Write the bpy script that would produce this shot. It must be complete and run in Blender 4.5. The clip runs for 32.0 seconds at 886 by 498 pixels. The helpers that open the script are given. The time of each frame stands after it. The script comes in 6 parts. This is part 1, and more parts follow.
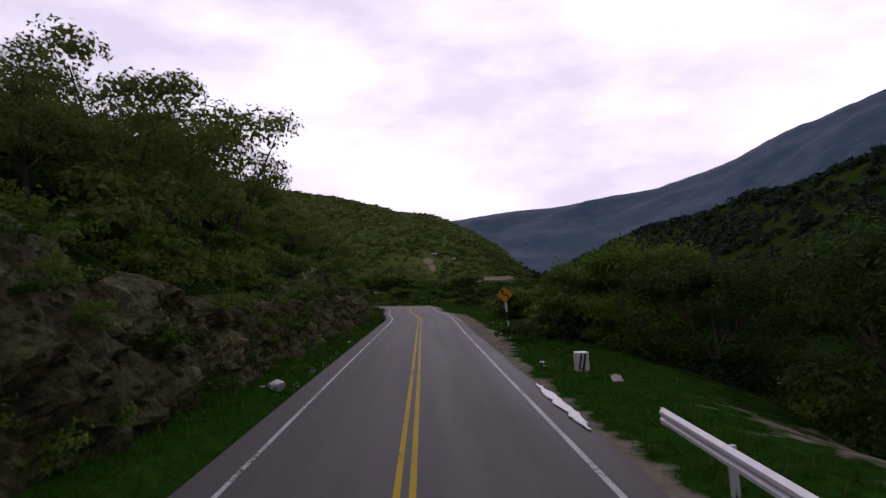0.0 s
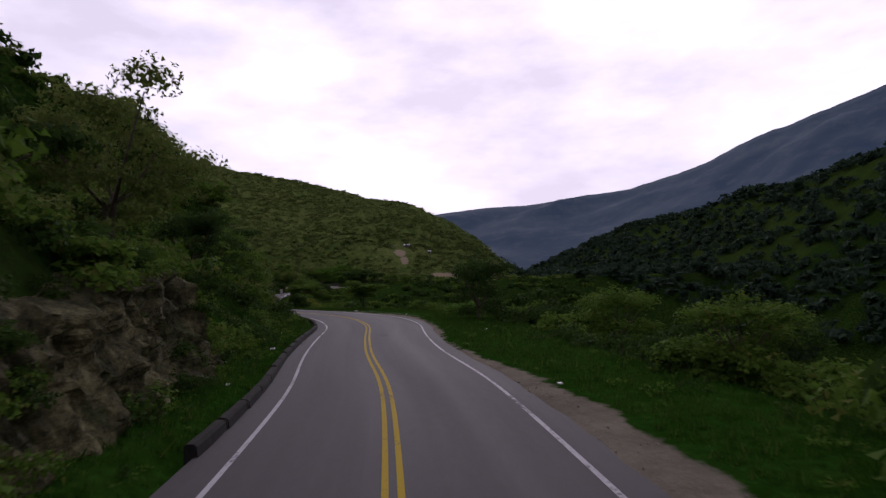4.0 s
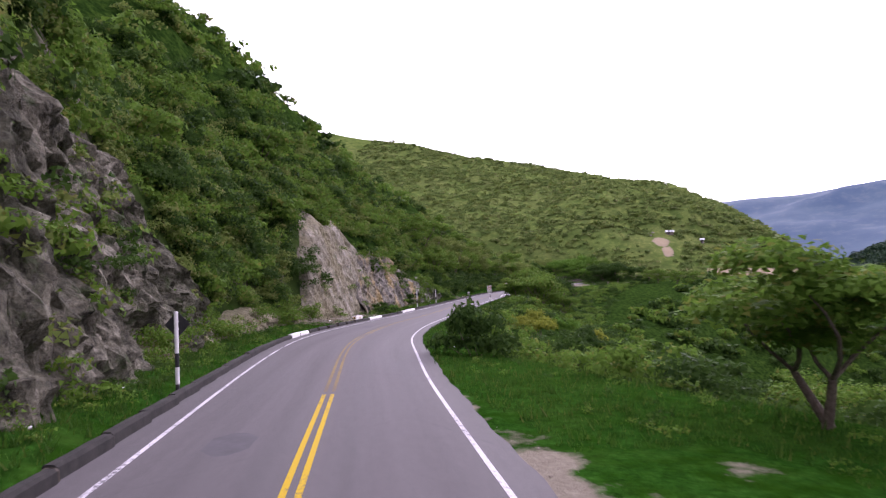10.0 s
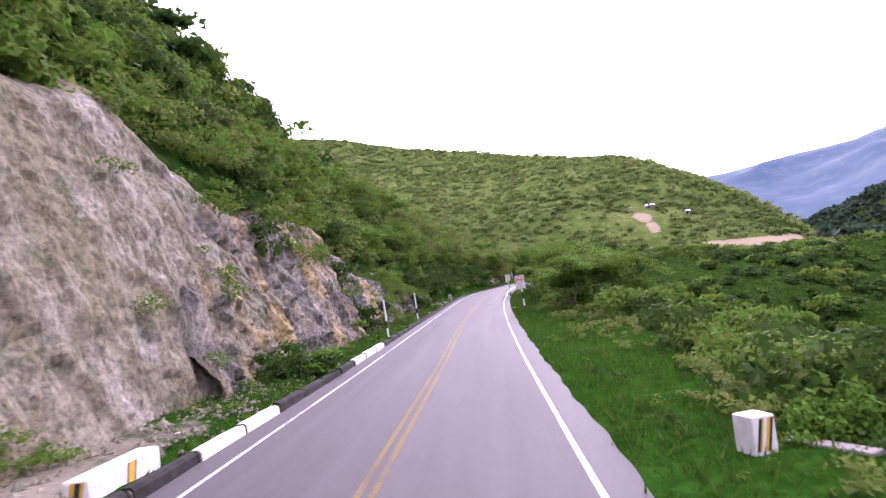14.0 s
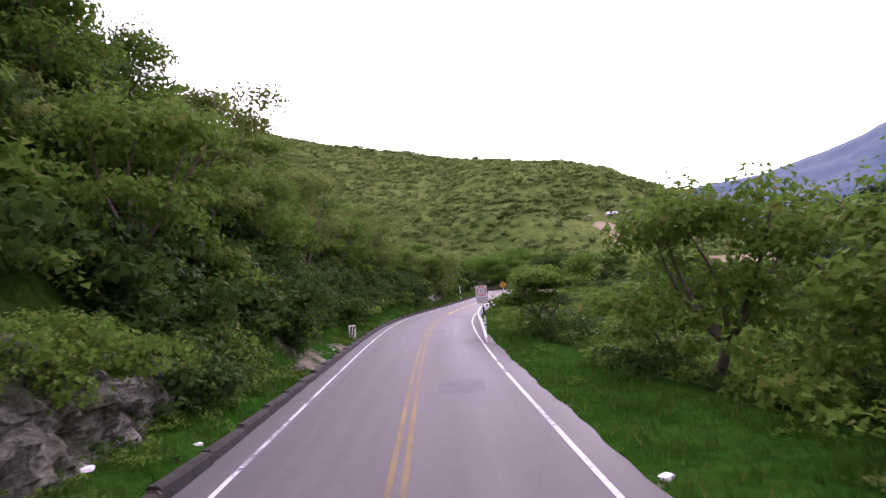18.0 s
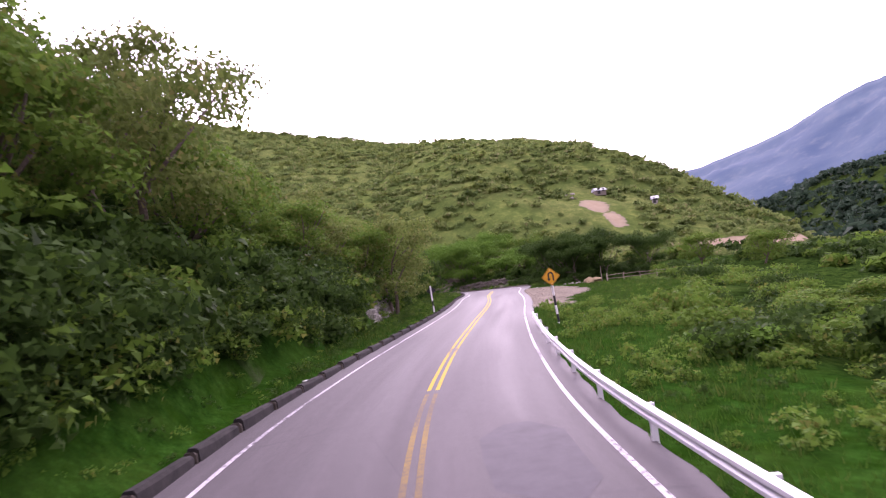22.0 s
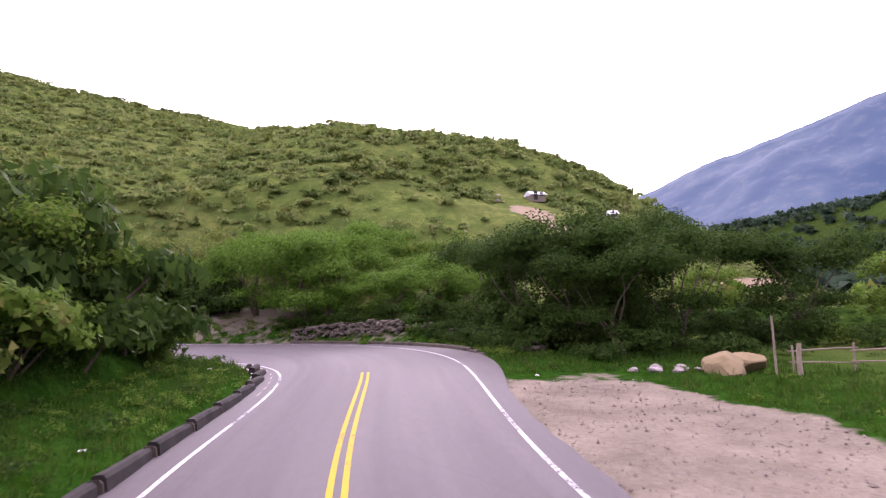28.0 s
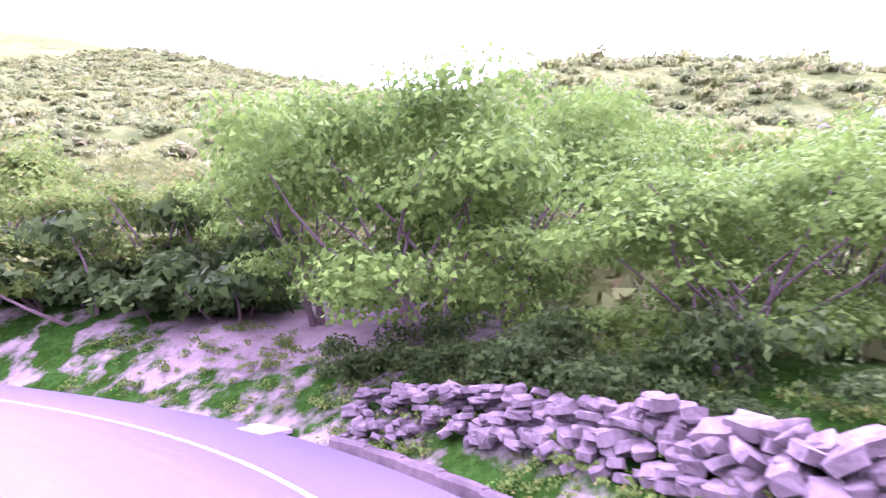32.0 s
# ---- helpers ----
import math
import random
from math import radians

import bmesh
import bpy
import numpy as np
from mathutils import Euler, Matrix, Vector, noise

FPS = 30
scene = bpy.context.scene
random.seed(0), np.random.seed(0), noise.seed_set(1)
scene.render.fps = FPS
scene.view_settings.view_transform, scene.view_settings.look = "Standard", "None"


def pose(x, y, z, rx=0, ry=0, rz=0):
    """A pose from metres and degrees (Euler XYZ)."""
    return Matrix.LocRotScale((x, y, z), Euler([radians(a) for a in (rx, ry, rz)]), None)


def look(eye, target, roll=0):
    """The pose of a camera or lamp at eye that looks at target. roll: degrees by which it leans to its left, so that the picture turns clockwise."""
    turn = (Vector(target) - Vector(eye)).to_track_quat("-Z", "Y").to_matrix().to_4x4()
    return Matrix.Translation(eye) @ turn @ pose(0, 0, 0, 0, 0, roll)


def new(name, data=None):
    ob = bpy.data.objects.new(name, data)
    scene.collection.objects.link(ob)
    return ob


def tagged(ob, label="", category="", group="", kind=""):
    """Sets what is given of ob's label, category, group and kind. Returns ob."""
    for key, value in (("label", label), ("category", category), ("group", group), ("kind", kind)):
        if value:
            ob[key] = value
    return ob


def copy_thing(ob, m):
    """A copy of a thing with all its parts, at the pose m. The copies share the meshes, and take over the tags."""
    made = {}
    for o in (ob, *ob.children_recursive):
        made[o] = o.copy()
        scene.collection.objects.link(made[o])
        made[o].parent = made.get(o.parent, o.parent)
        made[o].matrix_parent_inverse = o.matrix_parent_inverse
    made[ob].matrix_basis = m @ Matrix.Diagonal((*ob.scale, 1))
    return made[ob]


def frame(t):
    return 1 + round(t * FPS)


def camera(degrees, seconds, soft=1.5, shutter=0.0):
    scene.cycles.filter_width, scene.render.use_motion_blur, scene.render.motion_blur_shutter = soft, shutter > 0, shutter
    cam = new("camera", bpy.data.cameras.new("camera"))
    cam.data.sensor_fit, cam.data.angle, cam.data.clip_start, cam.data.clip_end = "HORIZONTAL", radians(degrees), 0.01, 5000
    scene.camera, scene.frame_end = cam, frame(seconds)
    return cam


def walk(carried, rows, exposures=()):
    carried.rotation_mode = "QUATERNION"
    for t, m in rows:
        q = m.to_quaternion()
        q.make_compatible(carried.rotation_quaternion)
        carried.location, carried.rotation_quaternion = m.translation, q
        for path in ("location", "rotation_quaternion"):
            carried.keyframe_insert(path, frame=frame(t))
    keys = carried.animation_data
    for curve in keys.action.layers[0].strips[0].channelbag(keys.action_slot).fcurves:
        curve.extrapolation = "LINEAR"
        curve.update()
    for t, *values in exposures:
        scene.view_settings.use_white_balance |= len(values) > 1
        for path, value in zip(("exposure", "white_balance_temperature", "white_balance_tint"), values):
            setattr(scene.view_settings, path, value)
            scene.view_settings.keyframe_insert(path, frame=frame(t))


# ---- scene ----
cam = camera(72.1, 32.0, soft=1.3, shutter=0.15)
PATH = [
    (0, (0.00, -0.00, 3.27), (0.52, 9.96, 3.99), -3.63),
    (0.5, (0.11, 5.80, 3.30), (0.74, 15.75, 4.00), -4.40),
    (1, (0.21, 11.73, 3.39), (0.98, 21.67, 4.03), -4.75),
    (1.5, (0.28, 17.83, 3.44), (1.16, 27.77, 4.07), -3.95),
    (2, (0.38, 24.37, 3.54), (1.20, 34.31, 4.23), -3.51),
    (2.5, (0.48, 31.39, 3.65), (1.39, 41.33, 4.26), -2.98),
    (3, (0.50, 38.71, 3.69), (1.39, 48.64, 4.36), -2.83),
    (3.5, (0.47, 46.26, 3.72), (1.43, 56.19, 4.35), -2.58),
    (5.5, (-0.08, 77.08, 3.93), (0.87, 87.01, 4.60), -0.55),
    (6, (-0.44, 84.40, 4.01), (0.50, 94.33, 4.74), 0.98),
    (6.5, (-0.65, 91.37, 4.09), (0.19, 101.31, 4.78), 1.02),
    (7, (-0.91, 97.92, 4.14), (-0.35, 107.88, 4.74), 0.36),
    (7.5, (-1.23, 104.12, 4.19), (-1.05, 114.10, 4.84), 0.53),
    (8, (-1.83, 110.20, 4.24), (-2.07, 120.17, 4.95), 1.01),
    (8.5, (-2.74, 116.36, 4.26), (-3.55, 126.30, 4.93), -0.02),
    (9, (-4.02, 122.78, 4.30), (-5.56, 132.64, 4.93), -1.24),
    (9.5, (-5.61, 128.67, 4.30), (-7.78, 138.40, 4.97), -1.22),
    (10, (-7.50, 134.39, 4.36), (-10.31, 143.97, 5.05), -0.73),
    (10.5, (-9.92, 140.26, 4.39), (-13.17, 149.69, 5.06), -1.11),
    (11, (-12.69, 146.06, 4.41), (-16.12, 155.44, 5.06), -2.45),
    (11.5, (-15.38, 152.00, 4.42), (-18.97, 161.30, 5.12), -4.21),
    (12, (-18.15, 158.32, 4.41), (-21.59, 167.69, 5.05), -5.38),
    (12.5, (-20.53, 164.60, 4.40), (-23.69, 174.06, 5.09), -7.23),
    (13, (-22.60, 170.97, 4.39), (-25.42, 180.54, 5.05), -7.76),
    (13.5, (-24.38, 177.57, 4.40), (-26.69, 187.27, 5.07), -6.60),
    (14, (-25.89, 184.00, 4.39), (-27.75, 193.80, 5.11), -6.28),
    (14.5, (-27.31, 191.15, 4.54), (-28.65, 201.03, 5.31), -6.51),
    (15, (-28.54, 198.34, 4.64), (-29.49, 208.27, 5.44), -6.60),
    (15.5, (-29.61, 205.19, 4.68), (-30.33, 215.14, 5.34), -6.73),
    (17.5, (-32.95, 229.54, 5.20), (-33.62, 239.48, 6.02), -4.41),
    (18, (-33.66, 235.63, 5.29), (-34.34, 245.57, 6.14), -4.59),
    (18.5, (-34.34, 241.92, 5.39), (-35.00, 251.86, 6.29), -4.57),
    (19, (-35.07, 248.11, 5.53), (-35.73, 258.05, 6.40), -4.64),
    (19.5, (-35.82, 254.78, 5.70), (-36.44, 264.72, 6.52), -4.77),
    (20, (-36.52, 261.56, 5.84), (-37.09, 271.51, 6.66), -5.04),
    (20.5, (-37.10, 268.33, 5.91), (-37.59, 278.28, 6.78), -6.01),
    (21, (-37.64, 275.01, 6.12), (-37.91, 284.98, 6.87), -6.40),
    (21.5, (-37.97, 281.58, 6.29), (-38.01, 291.55, 7.04), -6.70),
    (22, (-38.13, 288.01, 6.44), (-37.92, 297.98, 7.24), -6.96),
    (22.5, (-38.15, 294.19, 6.61), (-37.70, 304.15, 7.46), -7.56),
    (23, (-37.95, 300.14, 6.79), (-37.23, 310.08, 7.58), -8.24),
    (23.5, (-37.54, 306.07, 6.98), (-36.48, 315.99, 7.71), -7.76),
    (24, (-37.02, 311.94, 7.16), (-35.75, 321.81, 8.15), -7.64),
    (24.5, (-36.33, 317.83, 7.39), (-34.76, 327.66, 8.34), -8.09),
    (25, (-35.73, 323.59, 7.57), (-33.95, 333.39, 8.48), -8.53),
    (25.5, (-35.45, 329.32, 7.77), (-33.65, 339.10, 8.81), -8.02),
    (27.5, (-32.72, 350.59, 8.64), (-30.57, 360.31, 9.61), -4.43),
    (28, (-31.78, 356.27, 8.83), (-29.57, 365.96, 9.94), -2.54),
    (28.5, (-30.74, 361.80, 9.02), (-28.39, 371.47, 10.03), -1.24),
    (29, (-29.51, 367.20, 9.20), (-27.07, 376.84, 10.32), -0.13),
    (29.5, (-28.37, 372.39, 9.40), (-25.88, 382.01, 10.53), 0.24),
    (30, (-27.42, 377.61, 9.59), (-25.11, 387.28, 10.66), -0.44),
    (30.5, (-26.61, 383.00, 9.80), (-24.82, 392.78, 10.94), -0.14),
    (31, (-26.38, 388.11, 9.96), (-25.41, 398.00, 11.05), 0.28),
    (31.5, (-27.05, 392.78, 10.08), (-27.09, 402.73, 10.99), -0.14),
    (32, (-28.48, 397.43, 10.20), (-29.89, 407.28, 11.24), -0.63),
]
walk(cam, [(t, look(eye, target, roll)) for t, eye, target, roll in PATH],
     exposures=[(0, -1.95, 6100, 28), (3, -1.95, 6100, 28), (6, -2.0, 6100, 28), (8, -1.6, 6100, 30), (10, 0.3, 6000, 36), (11.5, 1.1, 5900, 42), (13, 1.25, 5900, 42),
                (15, 0.55, 5900, 42), (18, 0.4, 6100, 44), (21, 0.6, 6200, 50), (23, 0.65, 6200, 50), (25, 0.3, 6100, 42), (28, 0.75, 6300, 46), (30, 1.3, 6400, 58),
                (31, 2.15, 6000, 72), (32, 2.85, 5350, 98)])

# ---- light: a bright overcast sky, the sun low behind cloud ahead of the road ----
SUN_TURN, SUN_HEIGHT = radians(8), radians(24)
world = bpy.data.worlds.new("world")
scene.world = world
world.use_nodes = True
wt = world.node_tree
wt.nodes.clear()


def wnode(kind, **inputs):
    n = wt.nodes.new(kind)
    for key, value in inputs.items():
        n.inputs[key].default_value = value
    return n


sky = wnode("ShaderNodeTexSky")
sky.sky_type, sky.sun_disc = "NISHITA", False
sky.sun_elevation, sky.sun_rotation = SUN_HEIGHT, SUN_TURN
sky_light = wnode("ShaderNodeBackground", Strength=0.12)
wt.links.new(sky.outputs[0], sky_light.inputs[0])
coord = wnode("ShaderNodeTexCoord")
stretch = wnode("ShaderNodeMapping")
stretch.inputs["Scale"].default_value = (1.0, 1.0, 2.6)
wt.links.new(coord.outputs["Generated"], stretch.inputs[0])
cloud = wnode("ShaderNodeTexNoise", Scale=3.2, Detail=6.0, Roughness=0.55)
wt.links.new(stretch.outputs[0], cloud.inputs["Vector"])
cloud_tone = wnode("ShaderNodeValToRGB")
cloud_tone.color_ramp.elements[0].position, cloud_tone.color_ramp.elements[0].color = 0.38, (0.80, 0.765, 0.83, 1)
cloud_tone.color_ramp.elements[1].position, cloud_tone.color_ramp.elements[1].color = 0.66, (1.22, 1.18, 1.2, 1)
wt.links.new(cloud.outputs[0], cloud_tone.inputs[0])
# the cloud is brightest round the hidden sun and dull behind
toward = wnode("ShaderNodeVectorMath")
toward.operation = "DOT_PRODUCT"
toward.inputs[1].default_value = (math.sin(SUN_TURN) * math.cos(SUN_HEIGHT), math.cos(SUN_TURN) * math.cos(SUN_HEIGHT), math.sin(SUN_HEIGHT))
wt.links.new(coord.outputs["Generated"], toward.inputs[0])
lit = wnode("ShaderNodeMapRange")
for key, value in (("From Min", -0.3), ("From Max", 0.85), ("To Min", 0.44), ("To Max", 1.06)):
    lit.inputs[key].default_value = value
lit.interpolation_type = "SMOOTHSTEP"
wt.links.new(toward.outputs["Value"], lit.inputs["Value"])
strong = wnode("ShaderNodeMath")
strong.operation = "MULTIPLY"
strong.inputs[1].default_value = 3.8
wt.links.new(lit.outputs[0], strong.inputs[0])
cloud_light = wnode("ShaderNodeBackground")
wt.links.new(cloud_tone.outputs[0], cloud_light.inputs[0])
wt.links.new(strong.outputs[0], cloud_light.inputs[1])
cover = wnode("ShaderNodeMixShader")
cover.inputs[0].default_value = 0.9
wt.links.new(sky_light.outputs[0], cover.inputs[1])
wt.links.new(cloud_light.outputs[0], cover.inputs[2])
wout = wnode("ShaderNodeOutputWorld")
wt.links.new(cover.outputs[0], wout.inputs[0])

sun_data = bpy.data.lights.new("sun", "SUN")
sun_data.energy, sun_data.angle, sun_data.color = 1.5, radians(14), (1.0, 0.95, 0.88)
sun = new("sun", sun_data)
sun.matrix_basis = look((0, 0, 300), (-math.sin(SUN_TURN), -math.cos(SUN_TURN), 300 - math.tan(SUN_HEIGHT)))


# ---- materials ----
class Surface:
    """A node material in the making."""

    def __init__(self, name, roughness=0.85, metallic=0.0):
        self.mat = bpy.data.materials.new(name)
        self.mat.use_nodes = True
        self.tree = self.mat.node_tree
        self.bsdf = self.tree.nodes["Principled BSDF"]
        self.bsdf.inputs["Roughness"].default_value = roughness
        self.bsdf.inputs["Metallic"].default_value = metallic
        self.bsdf.inputs["Specular IOR Level"].default_value = 0.18
        self.geo = self.tree.nodes.new("ShaderNodeNewGeometry")
        self.obj = self.tree.nodes.new("ShaderNodeObjectInfo")

    def noise(self, scale, detail=4.0, rough=0.55, stretch=None):
        n = self.tree.nodes.new("ShaderNodeTexNoise")
        n.inputs["Scale"].default_value, n.inputs["Detail"].default_value, n.inputs["Roughness"].default_value = scale, detail, rough
        if stretch:
            m = self.tree.nodes.new("ShaderNodeMapping")
            m.inputs["Scale"].default_value = stretch
            self.tree.links.new(self.geo.outputs["Position"], m.inputs[0])
            self.tree.links.new(m.outputs[0], n.inputs["Vector"])
        else:
            self.tree.links.new(self.geo.outputs["Position"], n.inputs["Vector"])
        return n.outputs[0]

    def noise_along(self, scale, along, detail=4.0, rough=0.55):
        """Noise drawn out along the road, by its attributes 'lateral' and 'along'."""
        v = self.tree.nodes.new("ShaderNodeCombineXYZ")
        self.tree.links.new(self.attribute("lateral"), v.inputs[0])
        self.tree.links.new(self.math("MULTIPLY", self.attribute("along"), along), v.inputs[1])
        n = self.tree.nodes.new("ShaderNodeTexNoise")
        n.inputs["Scale"].default_value, n.inputs["Detail"].default_value, n.inputs["Roughness"].default_value = scale, detail, rough
        self.tree.links.new(v.outputs[0], n.inputs["Vector"])
        return n.outputs[0]

    def cells(self, scale, feature="DISTANCE_TO_EDGE", stretch=(1, 1, 1)):
        n = self.tree.nodes.new("ShaderNodeTexVoronoi")
        n.feature = feature
        n.inputs["Scale"].default_value = scale
        m = self.tree.nodes.new("ShaderNodeMapping")
        m.inputs["Scale"].default_value = stretch
        self.tree.links.new(self.geo.outputs["Position"], m.inputs[0])
        self.tree.links.new(m.outputs[0], n.inputs["Vector"])
        return n.outputs[0]

    def ramp(self, value, *stops):
        n = self.tree.nodes.new("ShaderNodeValToRGB")
        e = n.color_ramp.elements
        while len(e) < len(stops):
            e.new(0.5)
        for el, (at, colour) in zip(e, stops):
            el.position = at
            el.color = colour if not isinstance(colour, (int, float)) else (colour, colour, colour, 1)
        self.tree.links.new(value, n.inputs[0])
        return n.outputs[0]

    def mix(self, factor, a, b, blend="MIX"):
        n = self.tree.nodes.new("ShaderNodeMix")
        n.data_type, n.blend_type = "RGBA", blend
        for value, socket in ((factor, n.inputs[0]), (a, n.inputs[6]), (b, n.inputs[7])):
            if hasattr(value, "is_output"):
                self.tree.links.new(value, socket)
            else:
                socket.default_value = value
        return n.outputs[2]

    def attribute(self, name):
        n = self.tree.nodes.new("ShaderNodeAttribute")
        n.attribute_name = name
        return n.outputs["Fac"]

    def math(self, op, a, b=0.0):
        n = self.tree.nodes.new("ShaderNodeMath")
        n.operation = op
        for value, socket in ((a, n.inputs[0]), (b, n.inputs[1])):
            if hasattr(value, "is_output"):
                self.tree.links.new(value, socket)
            else:
                socket.default_value = value
        return n.outputs[0]

    def colour(self, socket):
        self.tree.links.new(socket, self.bsdf.inputs["Base Color"])
        return self

    def rough(self, socket):
        self.tree.links.new(socket, self.bsdf.inputs["Roughness"])
        return self

    def bump(self, socket, strength=0.5, distance=0.05):
        n = self.tree.nodes.new("ShaderNodeBump")
        n.inputs["Strength"].default_value, n.inputs["Distance"].default_value = strength, distance
        self.tree.links.new(socket, n.inputs["Height"])
        self.tree.links.new(n.outputs[0], self.bsdf.inputs["Normal"])
        return self


def make_asphalt():
    """Worn asphalt; the attribute 'lateral' lets wheel tracks follow the road."""
    s = Surface("asphalt", 0.8)
    s.bsdf.inputs["Specular IOR Level"].default_value = 0.22
    grain, coarse = s.noise(55, 3, 0.7), s.noise_along(5, 0.35, 5, 0.65)
    blot = s.noise_along(0.7, 0.06, 5, 0.6)
    lat = s.attribute("lateral")
    track = s.math("SINE", s.math("MULTIPLY", s.math("ADD", lat, s.math("MULTIPLY", blot, 0.5)), 3.5))
    c = s.ramp(blot, (0.25, (0.041, 0.038, 0.038, 1)), (0.75, (0.059, 0.054, 0.054, 1)))
    c = s.mix(0.5, c, s.ramp(track, (0.0, 0.47), (1.0, 0.54)), "OVERLAY")
    c = s.mix(0.4, c, s.ramp(coarse, (0.3, 0.38), (0.75, 0.62)), "OVERLAY")
    c = s.mix(0.35, c, s.ramp(grain, (0.25, 0.25), (0.75, 0.78)), "OVERLAY")
    streak = s.noise_along(1.6, 0.02, 4, 0.6)
    c = s.mix(0.55, c, s.ramp(streak, (0.3, 0.36), (0.72, 0.62)), "OVERLAY")
    cracks = s.cells(0.13, stretch=(1, 0.3, 1))
    c = s.mix(s.math("MULTIPLY", s.ramp(cracks, (0.0, 0.55), (0.004, 0.0)), s.ramp(coarse, (0.45, 0.0), (0.55, 1.0))), c, (0.03, 0.028, 0.03, 1))
    return s.colour(c).rough(s.ramp(blot, (0.3, 0.7), (0.7, 0.85))).bump(grain, 0.35, 0.01).mat


def make_paint(name, colour, wear, under=(0.050, 0.046, 0.050, 1), fade=0.09):
    s = Surface(name, 0.75)
    s.bsdf.inputs["Specular IOR Level"].default_value = 0.08
    chip = s.noise(9, 6, 0.7)
    large = s.noise(0.35, 3, 0.5)
    both = s.math("ADD", s.math("MULTIPLY", chip, 0.6), s.math("MULTIPLY", large, 0.4))
    keep = s.ramp(both, (wear, 0.0), (wear + fade, 1.0))
    return s.colour(s.mix(keep, under, s.mix(s.noise(30, 3), colour, tuple(v * 0.8 for v in colour[:3]) + (1,)))).bump(chip, 0.2, 0.004).mat


def make_leaf(name, dark, light, dry=None, glow=0.35):
    s = Surface(name, 0.7)
    s.bsdf.inputs["Specular IOR Level"].default_value = 0.04
    r = s.geo.outputs["Random Per Island"]
    c = s.mix(r, dark, light)
    patch = s.noise(0.22, 3, 0.6)
    c = s.mix(s.ramp(patch, (0.35, 0.0), (0.7, 0.55)), c, light)
    c = s.mix(s.math("MULTIPLY", s.obj.outputs["Random"], 0.45), c, tuple(0.6 * a + 0.4 * b for a, b in zip(dark, light)))
    if dry:
        c = s.mix(s.ramp(r, (0.86, 0.0), (0.93, 0.7)), c, dry)
    s.colour(c)
    t = s.tree.nodes.new("ShaderNodeBsdfTranslucent")
    s.tree.links.new(c, t.inputs[0])
    m = s.tree.nodes.new("ShaderNodeMixShader")
    m.inputs[0].default_value = glow
    s.tree.links.new(s.bsdf.outputs[0], m.inputs[1])
    s.tree.links.new(t.outputs[0], m.inputs[2])
    s.tree.links.new(m.outputs[0], s.tree.nodes["Material Output"].inputs[0])
    return s.mat


